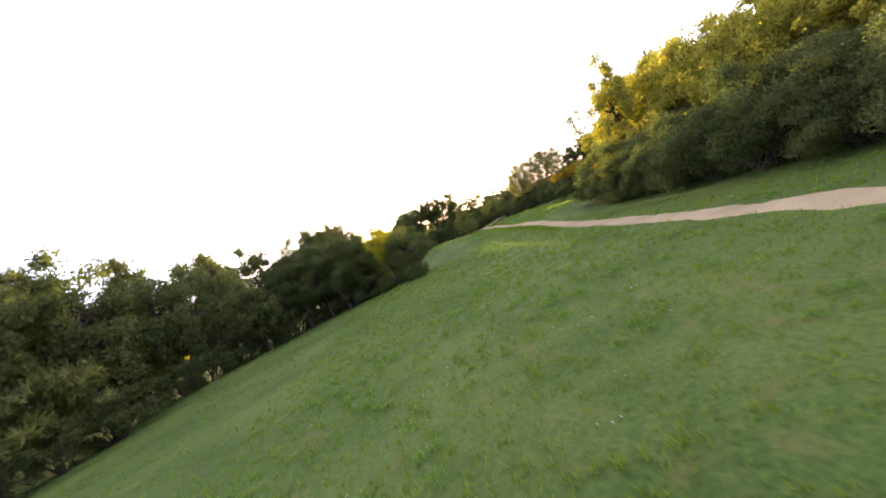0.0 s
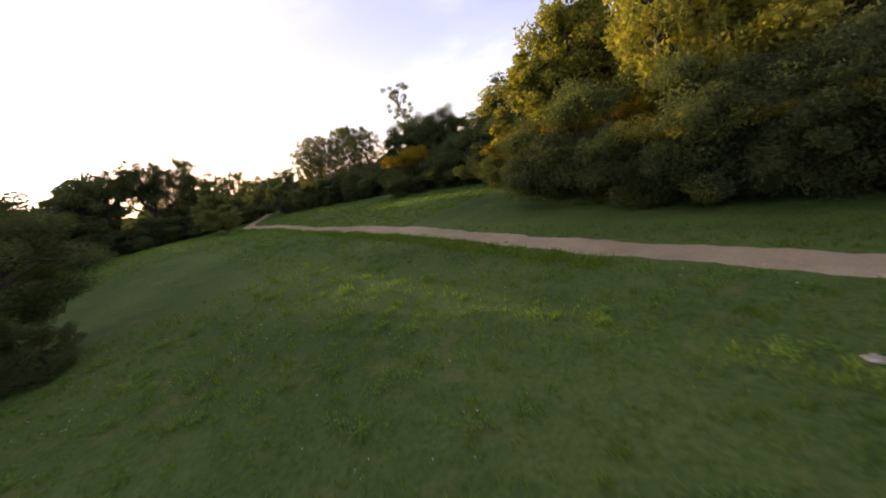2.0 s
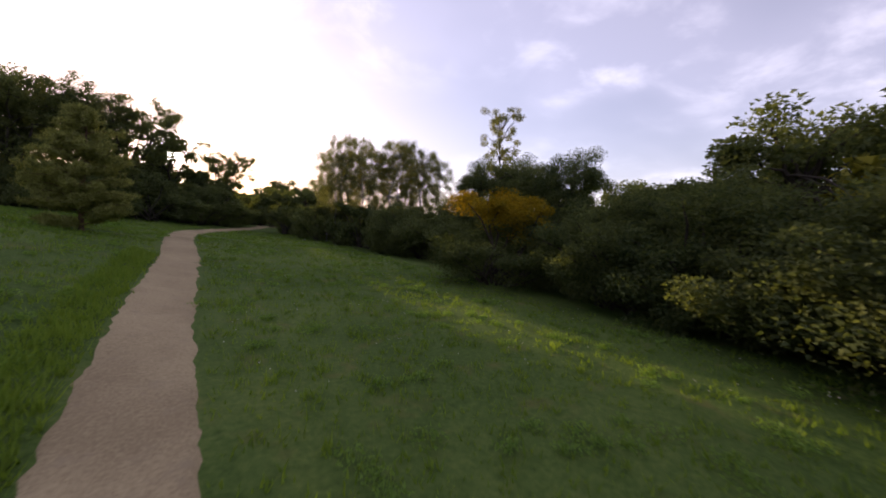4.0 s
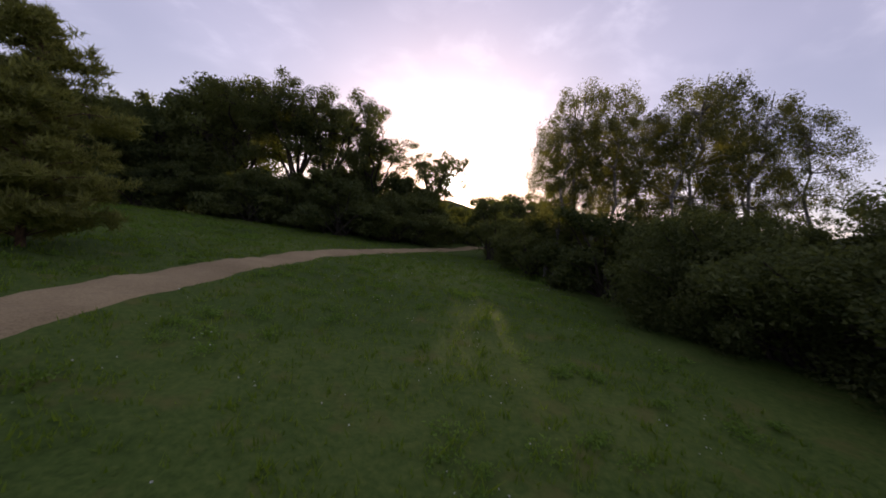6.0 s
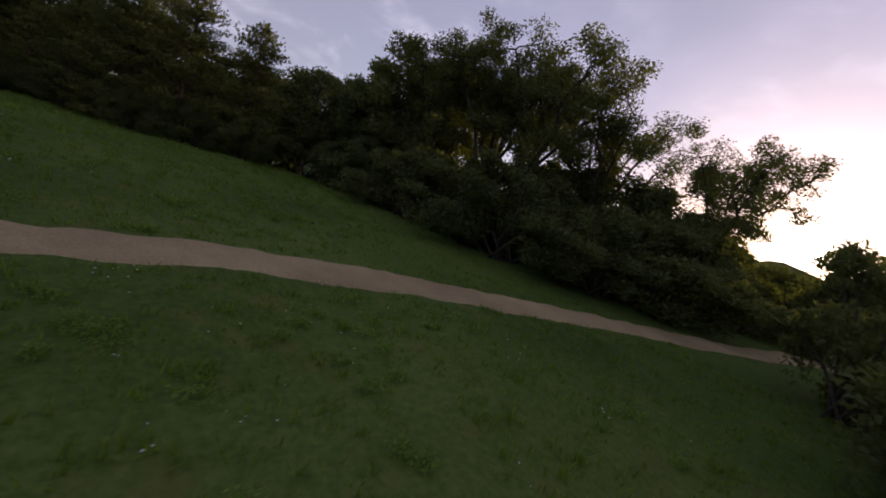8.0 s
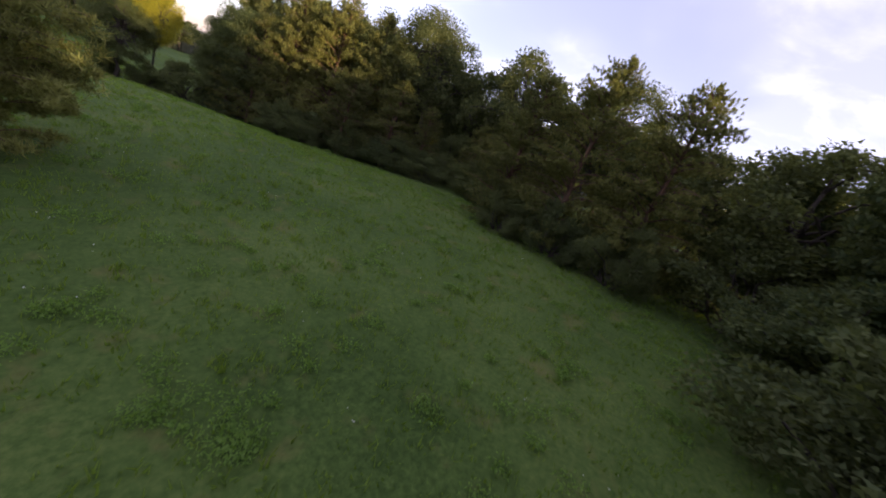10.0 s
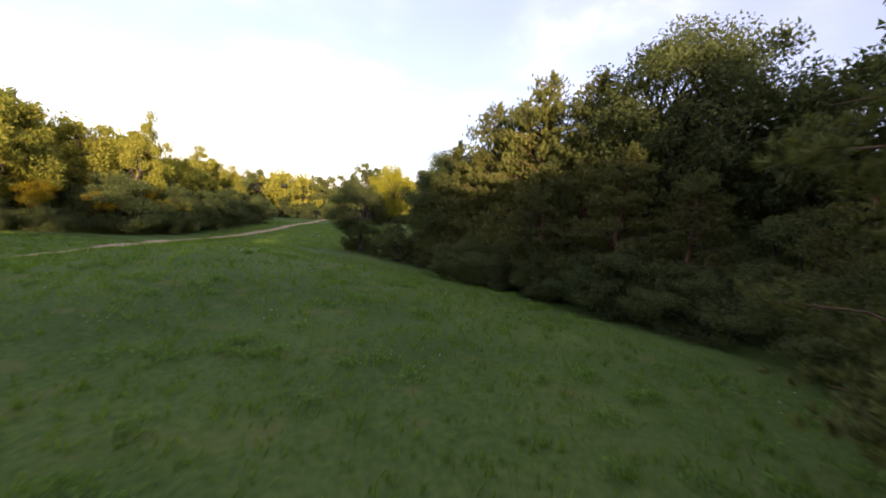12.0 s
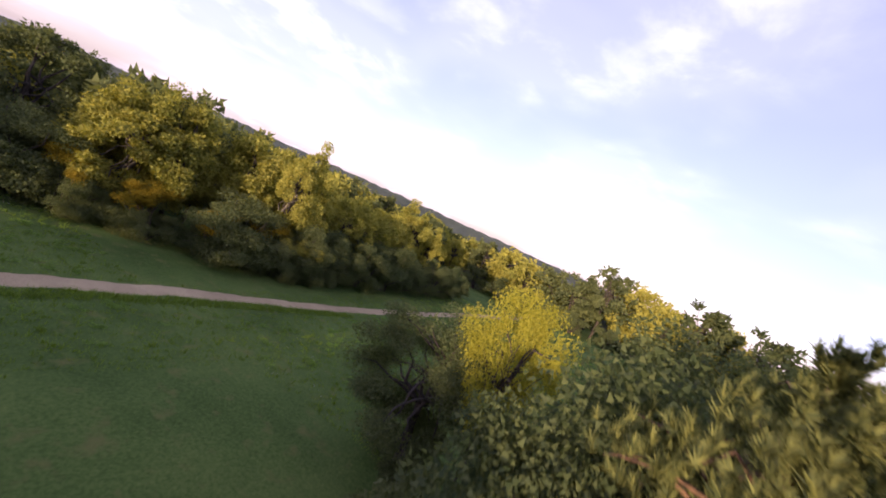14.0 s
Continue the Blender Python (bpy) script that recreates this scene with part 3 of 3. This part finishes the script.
strew(["fine_dark"], [(49.7, 87.2), (51.2, 84.4), (53.4, 87.6)], 10.2, 1.0, "dark broadleaf tree behind the hedge", "tree", "trees behind the hedge")
strew(["fine_bush", "fine_bush_b"], [(43.4, 92), (44.2, 88.2), (45, 84.6)], 5.2, 1.1, "dark hedge bush at the meadow's edge", "bush", "hedge along the meadow")
put("wisp", 54, 90.5, 15.4, 1.0, 0, "tall thin poplar with a sparse crown", "poplar")
# -- orange-tipped bushes east of the path --
put("gold_bush", 41.0, 76.2, 5.3, 1.4, 20, "large bush with yellow and orange leaves on top", "bush", "hedge along the meadow")
put("gold_bush_b", 44.5, 79.0, 5.0, 1.2, 80, "bush with yellow and orange leaves on top", "bush", "hedge along the meadow")
strew(["fine_bush", "fine_bush_b"], [(43, 70.5), (42.5, 66), (41.2, 61.5), (45.5, 73), (46, 67.5), (44.5, 62.5), (47, 82)], 5.9, 1.2, "large dense bush in shade", "bush", "hedge along the meadow")
strew(["dark_a", "dark_b", "oak_c"], [(50.5, 66), (48.5, 60), (56, 66), (63, 88), (61, 80)], 11.2, 1.0, "broadleaf tree behind the bushes", "tree", "trees behind the hedge")
strew(["dark_a", "dark_b"], [(55.5, 82), (57, 75), (52.5, 72)], 7.8, 1.0, "broadleaf tree behind the bushes", "tree", "trees behind the hedge")
put("fine_dark", 51.2, 79.4, 10.4, 0.95, 60, "round-crowned broadleaf tree behind the bushes", "tree", "trees behind the hedge")
# -- the hedge along the south part of the path --
strew(["fine_bush", "fine_bush_b"], [(27.3, 16), (28.1, 21.5), (28.9, 27), (29.7, 32), (30.2, 36.8), (30.5, 41.6), (30.9, 43.9), (31.3, 46.4), (32.7, 51), (33, 30), (34, 40), (35, 48.5), (32, 24), (32.7, 35)], 6.2, 1.0, "dense dark green bush beside the path", "bush", "bushes beside the path")
for x, y, tall in [(31.9, 48.1, 4.3), (33.5, 52.1, 4.4), (35.7, 56.3, 4.6), (38.1, 60.1, 4.4), (35.0, 47.5, 5.4)]:
    put(dice.choice(["gold_bush", "gold_bush_b", "gold_bush", "gold_bush_b"]), x, y, tall, 1.15, dice.uniform(9.5, 373), "bush with orange and yellow sunlit leaves", "bush", "bushes beside the path")
# sunlight on the tops of these bushes is painted in by leaf colour
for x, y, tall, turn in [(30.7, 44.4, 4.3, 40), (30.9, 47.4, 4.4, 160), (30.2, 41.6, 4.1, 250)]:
    put("sunlit_top_bush", x, y, tall, 1.1, turn, "low bush beside the path, its top leaves coloured as if sunlit", "bush", "bushes beside the path")
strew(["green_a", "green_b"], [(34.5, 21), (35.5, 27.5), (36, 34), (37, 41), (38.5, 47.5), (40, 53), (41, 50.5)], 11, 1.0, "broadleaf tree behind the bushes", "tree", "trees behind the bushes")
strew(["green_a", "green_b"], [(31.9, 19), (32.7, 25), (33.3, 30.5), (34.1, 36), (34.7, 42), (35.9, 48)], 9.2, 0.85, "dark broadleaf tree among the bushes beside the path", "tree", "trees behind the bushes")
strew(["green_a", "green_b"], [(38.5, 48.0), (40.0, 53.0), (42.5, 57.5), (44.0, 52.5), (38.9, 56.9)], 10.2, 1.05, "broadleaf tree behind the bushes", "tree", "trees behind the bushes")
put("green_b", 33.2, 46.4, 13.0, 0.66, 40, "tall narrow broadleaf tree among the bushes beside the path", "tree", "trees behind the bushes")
put("dead", 34.5, 48.0, 7.8, 1.0, 200, "pale bare leaning dead trunk among the trees", "dead tree")
put("green_a", 39.1, 54.4, 12.8, 0.9, 10, "tall broadleaf tree above the bushes", "tree", "trees behind the bushes")
strew(["wood_a", "wood_b"], [(x + (3.6 if int(y / 8) % 2 else 0), y) for y in range(-44, 72, 8) for x in range(44, 102, 8) if x > 43 + max(0, (y - 51) * 0.8) and y < 59], 12, 1.05, "tree in the wood east of the meadow", "tree", "trees in the east wood", 1.5)
strew(["wood_a", "wood_b"], [(51.5, 61), (59.5, 62), (67.5, 61), (75.5, 61), (83.5, 62), (63.5, 70), (71.5, 70), (79.5, 69), (87.5, 71)], 8.6, 1.2, "tree in the wood east of the meadow", "tree", "trees in the east wood", 1.5)
# -- the west wood, south lobe --
put("gold_tree", 7.5, 60.1, 9.2, 0.54, 15, "young maple with bright yellow sunlit leaves", "tree")
put("fine_dark", 9.8, 59.7, 7.2, 1.35, 70, "young dark green broadleaf tree", "tree")
for x, y in [(8.4, 61.2), (6.2, 61.0), (10.2, 58.6)]:
    put("fine_bush", x, y, 2.6, 1.0, 35 * x, "dark leafy undergrowth at the foot of the young trees", "bush", "bushes under the young trees")
strew(["fine_bush", "fine_bush_b"], [(3.1, 76.0), (2.1, 79.6), (1.2, 83.4), (0.6, 86.6), (0.6, 89.8), (1.9, 92.6), (4.2, 73.4)], 2.9, 1.2, "low dark bush along the foot of the pines", "bush", "bushes at the wood's edge")
for x, y, tall in [(4.4, 64.6, 7.8), (2.6, 64.8, 10.2), (0.2, 65.0, 10.8), (-2.4, 65.0, 11.2), (-5.2, 64.6, 11.4), (3.6, 67.4, 9.6)]:
    put("fine_dark", x, y, tall, 1.1, 50 * x, "young dark green broadleaf tree at the wood's edge", "tree", "trees along the west side")
put("oak_a", -3.7, 78.7, 15.0, 0.98, 200, "tall oak on the west side of the meadow", "tree", "oaks in the west wood")
for x, y, tall in [(0.7, 74.3, 12.8), (2.4, 71.1, 11.8), (4.2, 69.5, 9.4), (4.9, 67.1, 7.0), (0.5, 68.3, 11.4), (-0.7, 72.5, 12.0), (-1.1, 76.9, 12.2), (1.0, 72.1, 11.8), (2.1, 67.7, 9.2)]:
    put("fine_pine" if x > -5.5 else "pine_a", x, y, tall, 0.82, dice.uniform(5, 363.7), "pine with sunlit tufts on its upper boughs", "pine", "pines in the west wood")
put("oak_a", -4.4, 81.0, 13.6, 0.95, 0, "tall oak on the west side of the meadow", "tree", "oaks in the west wood")
put("oak_c", -6.4, 79.4, 12.4, 0.85, 10, "tall oak on the west side of the meadow", "tree", "oaks in the west wood")
put("oak_c", -6.4, 85.2, 11.4, 0.9, 80, "tall oak on the west side of the meadow", "tree", "oaks in the west wood")
put("oak_b", -4.6, 89.6, 12.4, 0.95, 60, "tall oak on the west side of the meadow", "tree", "oaks in the west wood")
put("oak_a", -4.0, 96.3, 12.0, 1.0, 120, "tall oak on the west side of the meadow", "tree", "oaks in the west wood")
strew(["fine_bush", "fine_bush_b"], [(-3.6, 86), (-4, 82), (-2.6, 78.6), (-4.4, 90), (-3.2, 93.6)], 4.6, 1.1, "dark undergrowth beneath the oaks", "bush", "bushes at the wood's edge")
strew(["fine_pine"], [(0.8, 81.4), (0.0, 85.0), (-0.5, 88.8), (0.3, 92.2), (2.1, 78.0)], 6.4, 0.95, "young dark pine at the foot of the wood", "pine", "young pines of the west wood")
strew(["dark_b", "oak_c", "dark_a"], [(-6.5, 91.5), (-7.5, 83.5), (-8.5, 75.5), (-6.5, 67.5), (-8.5, 59.5), (-14.5, 67.5), (-15.5, 77.5), (-16.5, 87.5), (-12.5, 97.5), (-6.5, 100.5)], 10.5, 1.05, "oak in the west wood", "tree", "oaks in the west wood")
strew(["wood_a", "wood_b"], [(x, y) for y in range(34, 100, 10) for x in (-44, -54)] + [(-36, 58), (-30, 68), (-31, 80), (-30, 92)], 12, 1.1, "tree deep in the west wood", "tree", "trees deep in the west wood", 1.5)
strew(["dark_b", "dark_a"], [(3.4, 66.8), (0.4, 68.6), (-2.8, 67.6), (-6, 67), (-5, 72), (-9.4, 70)], 8.6, 1.05, "dark broadleaf tree at the wood's edge", "tree", "trees along the west side")
for x, y, tall in [(-9.5, 66, 11), (-12.5, 63, 11.5), (-14.5, 59.5, 12), (-17, 56.5, 12.5), (-18.6, 52.5, 12.5), (-19, 48.5, 13), (-19.4, 44.5, 13.5), (-19.6, 40, 13), (-19.4, 35.5, 13), (-19, 31, 13), (-16, 65, 12), (-20.5, 60, 13), (-23.5, 54, 14), (-24.5, 47, 14.5), (-25, 40, 14), (-24.6, 33, 14)]:
    put(dice.choice(["dark_a", "pine_a", "dark_b", "pine_b"]), x + dice.uniform(-0.6, 0.6), y, tall * dice.uniform(1.15, 1.5), 0.8, dice.uniform(0, 360), "dark tree at the edge of the west wood", "tree", "trees along the west side")
strew(["bush_a", "bush_b", "bush_c"], [(6.6, 64.6), (3.4, 65.2), (0, 65.8), (-3.6, 66), (-7, 65), (-9.8, 62.6), (-12, 59.4), (-14, 56), (-15.6, 52.4), (-16.4, 48.6), (-16.8, 44.8), (-17, 41), (-17, 37), (-16.8, 33), (-16.4, 29)], 4.4, 1.15, "dark bush at the edge of the west wood", "bush", "bushes along the west side")
# -- woods that close the meadow to the south --
strew(["wood_a", "wood_b"], [(x + 5, -14 - abs(x - 8) * 0.25 - 2 * (i % 2)) for i, x in enumerate(range(-30, 36, 6)) if x > 4], 12.9, 1.0, "tree at the south end of the meadow", "tree", "trees to the south")
strew(["wood_a", "wood_b"], [(x + 5, -14 - abs(x - 8) * 0.25 - 2 * (i % 2)) for i, x in enumerate(range(-30, 36, 6)) if x <= 4], 16.0, 0.9, "tree at the south end of the meadow", "tree", "trees to the south")
strew(["bush_a", "bush_b", "bush_c"], [(x + 5, -9.5 - abs(x - 8) * 0.25) for x in range(-26, 32, 6)], 5.4, 1.1, "bush at the south end of the meadow", "bush", "bushes to the south")
strew(["wood_a", "wood_b"], [(x + 5, y - 3 * (i % 2)) for y in (-27, -39, -52) for i, x in enumerate(range(-42, 32, 9))], 11, 1.1, "tree at the south end of the meadow", "tree", "trees to the south")

MAKERS = {
    "oak_a": lambda: broad_tree(1, clumps=85, per=170, leaf=0.16, tight=0.9), "oak_b": lambda: broad_tree(2, clumps=75, per=100, leaf=0.22, gaps=0.5, tight=0.85), "oak_c": lambda: broad_tree(3, low=0.22),
    "field_oak": lambda: field_oak(4), "field_oak_b": lambda: field_oak(8, fork=0.3), "field_oak_c": lambda: field_oak(19, wide=5.2),
    # green_a and green_b carry the leaf colour with sunlight in it
    "green_a": lambda: broad_tree(5, 12, 3.8, 0.12, 80, 85, 0.3, SUNLIT_LEAF), "green_b": lambda: broad_tree(6, 12, 3.4, 0.1, 80, 85, 0.3, SUNLIT_LEAF),
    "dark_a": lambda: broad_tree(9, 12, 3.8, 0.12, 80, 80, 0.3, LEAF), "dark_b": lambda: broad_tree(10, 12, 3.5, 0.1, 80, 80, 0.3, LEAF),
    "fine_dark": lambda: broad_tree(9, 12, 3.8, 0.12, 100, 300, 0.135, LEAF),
    "gold_tree": lambda: broad_tree(7, 12, 4.4, 0.36, 80, 200, 0.15, GOLD_LEAF),
    "bush_a": lambda: shrub(11, clumps=84, per=70, leaf=0.18), "bush_b": lambda: shrub(12, clumps=84, per=70, leaf=0.18), "bush_c": lambda: shrub(13, wide=3.2, clumps=84, per=70, leaf=0.18),
    "fine_bush": lambda: shrub(16, clumps=130, per=170, leaf=0.105), "fine_bush_b": lambda: shrub(17, wide=3.2, clumps=130, per=170, leaf=0.108),
    "gold_bush": lambda: shrub(14, clumps=126, per=200, leaf=0.092, turning=0.26), "gold_bush_b": lambda: shrub(15, wide=3.2, clumps=126, per=200, leaf=0.092, turning=0.18),
    # nothing turns here: the top fifth is recoloured for sunlight
    "sunlit_top_bush": lambda: shrub(18, wide=3.0, clumps=126, per=170, leaf=0.1, turning=0.2, tops=SUNLIT_LEAF, note="upper leaves coloured yellow-green as if sunlit"),
    "birch_a": lambda: birch(21), "birch_b": lambda: birch(22), "pine_a": lambda: pine(31), "pine_b": lambda: pine(32, foot=0.05), "lone_pine": lambda: pine(32, foot=0.05, per=30, needle=0.19, broad=0.16, tufts=4, tiers=0.045), "fine_pine": lambda: pine(33, wide=3.3, foot=0.03, tufts=9, tiers=0.034, brush=46),
    "wisp": lambda: wispy_tree(41), "dead": lambda: bare_stem(61),
    "wood_a": lambda: broad_tree(51, 12, 4.8, 0.08, 50, 60, 0.46, SUNLIT_LEAF, fine=False), "wood_b": lambda: broad_tree(52, 12, 4.4, 0.08, 50, 60, 0.46, OAK_LEAF, fine=False),
}
for kind, places in wanted.items():
    first = MAKERS[kind]()
    size = 5.0 if "bush" in kind else 12.5 if "birch" in kind else 16.0 if kind == "wisp" else 9.0 if kind == "dead" else 12.0
    poses = []
    for x, y, tall, wide, turn, *tags in places:
        k = tall / size
        poses.append((pose(x, y, height(x, y) - 0.15, 0, 0, turn) @ Matrix.Diagonal((k * wide, k * wide, k, 1)), tags))
    for m, (label, category, group) in poses[1:]:
        tagged(copy_thing(first, m), label, category, group)
    first.matrix_basis = poses[0][0]
    tagged(first, *poses[0][1])


# ---- turf blades, weeds and small flowers ----
def blades(name, seed, boxes, tuft, tall, mat, label):
    """Tufts of grass blades over parts of the meadow."""
    rng = np.random.default_rng(seed)
    foot = []
    for x0, y0, x1, y1, per in boxes:
        k = int((x1 - x0) * (y1 - y0) * per)
        foot.append(np.stack([rng.uniform(x0, x1, k), rng.uniform(y0, y1, k)], 1))
    foot = np.concatenate(foot)
    clear = np.abs(foot[:, 0] - soft(foot[:, 1], PATH_Y, PATH_X)) > 0.86
    foot = foot[clear]
    z = np.array([ground_z(x, y) for x, y in foot])
    base = np.concatenate([foot, z[:, None]], 1)
    base = np.repeat(base, tuft, 0)
    n = len(base)
    base[:, :2] += rng.normal(size=(n, 2)) * 0.07
    h = tall * (0.5 + rng.random(n) ** 2)
    tilt = rng.normal(size=(n, 2)) * 0.45
    a = rng.uniform(0, 6.28, n)
    side = np.stack([np.cos(a), np.sin(a), 0 * a], 1) * (0.012 + 0.01 * rng.random((n, 1)))
    tip = base + np.stack([tilt[:, 0] * h, tilt[:, 1] * h, h], 1)
    v = np.stack([base - side - (0, 0, 0.02), base + side - (0, 0, 0.02), tip], 1).reshape(-1, 3)
    ob = mesh_object(name, v, np.arange(n * 3).reshape(n, 3), mat)
    return tagged(ob, label, "grass", kind="stuff")


blades("grass", 5, [(2, 10, 27, 60, 13), (18, 60, 40, 108, 13), (3, 72, 18, 106, 13), (-15, 10, 2, 60, 4)], 5, 0.11, GRASS, "rough meadow grass in uneven tufts")
blades("verge_grass", 7, [(soft(y, PATH_Y, PATH_X) - 1.75, y, soft(y, PATH_Y, PATH_X) - 0.75, y + 1, 60) for y in range(46, 82)], 7, 0.19, GRASS, "longer grass along the edge of the path")
blades("tall_grass", 6, [(18, 60, 38, 100, 0.5), (2, 12, 25, 60, 0.5), (3, 78, 18, 105, 0.4)], 14, 0.18, GRASS, "taller clumps of rank grass in the meadow")


def flowers(name, seed, boxes, label):
    """Small white flower heads on the turf."""
    rng = np.random.default_rng(seed)
    v, f = [], []
    for x0, y0, x1, y1, k in boxes:
        for _ in range(k):
            cx, cy = rng.uniform(x0, x1), rng.uniform(y0, y1)
            if abs(cx - soft(cy, PATH_Y, PATH_X)) < 1.1:
                continue
            for _ in range(int(rng.integers(1, 5))):
                x, y = cx + rng.normal() * 0.2, cy + rng.normal() * 0.2
                z, r = ground_z(x, y) + rng.uniform(0.1, 0.2), rng.uniform(0.009, 0.019)
                n = len(v)
                v += [(x + r, y, z), (x, y + r, z), (x - r, y, z), (x, y - r, z), (x, y, z + r), (x, y, z - r * 0.6)]
                f += [(n + a, n + (a + 1) % 4, n + 4) for a in range(4)] + [(n + (a + 1) % 4, n + a, n + 5) for a in range(4)]
    return tagged(mesh_object(name, v, f, FLOWER), label, "flowers", kind="stuff")


flowers("meadow_flowers", 8, [(4, 14, 24, 60, 260), (26, 62, 40, 100, 200), (3, 78, 24, 104, 60)], "tiny white clover and daisy heads in the turf")


def weeds(name, seed, boxes, label):
    """Low leafy weed clumps: broad leaves close to the ground."""
    rng = np.random.default_rng(seed)
    centres, radii = [], []
    for x0, y0, x1, y1, k in boxes:
        for _ in range(k):
            x, y = rng.uniform(x0, x1), rng.uniform(y0, y1)
            if abs(x - soft(y, PATH_Y, PATH_X)) < 1.2:
                continue
            for _ in range(int(rng.integers(1, 4))):
                u, v = x + rng.normal() * 0.35, y + rng.normal() * 0.35
                centres.append((u, v, ground_z(u, v) + 0.07))
                radii.append(np.array([1, 1, 0.35]) * rng.uniform(0.15, 0.34))
    return tagged(mesh_object(name, *leaves(rng, centres, radii, 44, 0.06, 1.2, 1.6), WEED), label, "weeds", kind="stuff")


weeds("meadow_weeds", 9, [(3, 13, 24, 59, 260), (20, 60, 40, 100, 260), (3, 76, 22, 105, 160)], "low leafy weed clumps scattered in the meadow turf")


def fallen_log(x, y, turn):
    """A short pale log lying in the grass."""
    rng = np.random.default_rng(3)
    root = new("fallen_log")
    bm = bmesh.new()
    tube(bm, bent(rng, (-0.8, 0, 0.1), (0.8, 0.1, 0.22), 0.02), [0.11, 0.12, 0.11, 0.1, 0.085], 9)
    bmesh.ops.holes_fill(bm, edges=[e for e in bm.edges if e.is_boundary])
    part("stem", bm, DEAD_BARK, root)
    stub = bmesh.new()
    tube(stub, bent(rng, (0.3, 0, 0.2), (0.5, 0.15, 0.5), 0.01), [0.04, 0.035, 0.03, 0.025, 0.02], 6)
    part("stub", stub, DEAD_BARK, root)
    root.matrix_basis = pose(x, y, ground_z(x, y), 0, 0, turn)
    return tagged(root, "short pale fallen log in the grass by the path", "log")


def stone(x, y, size, seed):
    """A weathered field stone half sunk in the turf."""
    bm = bmesh.new()
    bmesh.ops.create_icosphere(bm, subdivisions=3, radius=size)
    for v in bm.verts:
        k = 1 + 0.35 * noise.noise(v.co * (1.6 / size) + Vector((seed, 0, 0)))
        v.co = Vector((v.co.x * k * 1.4, v.co.y * k, v.co.z * k * 0.6))
    me = bpy.data.meshes.new("stone")
    bm.to_mesh(me)
    bm.free()
    me.materials.append(STONE)
    ob = new("stone", me)
    ob.matrix_basis = pose(x, y, ground_z(x, y) + size * 0.2, 0, 0, seed * 40)
    return tagged(ob, "pale weathered stone half sunk in the turf", "stone")


fallen_log(34.5, 118.0, 25)
stone(19.6, 41.0, 0.1, 2)
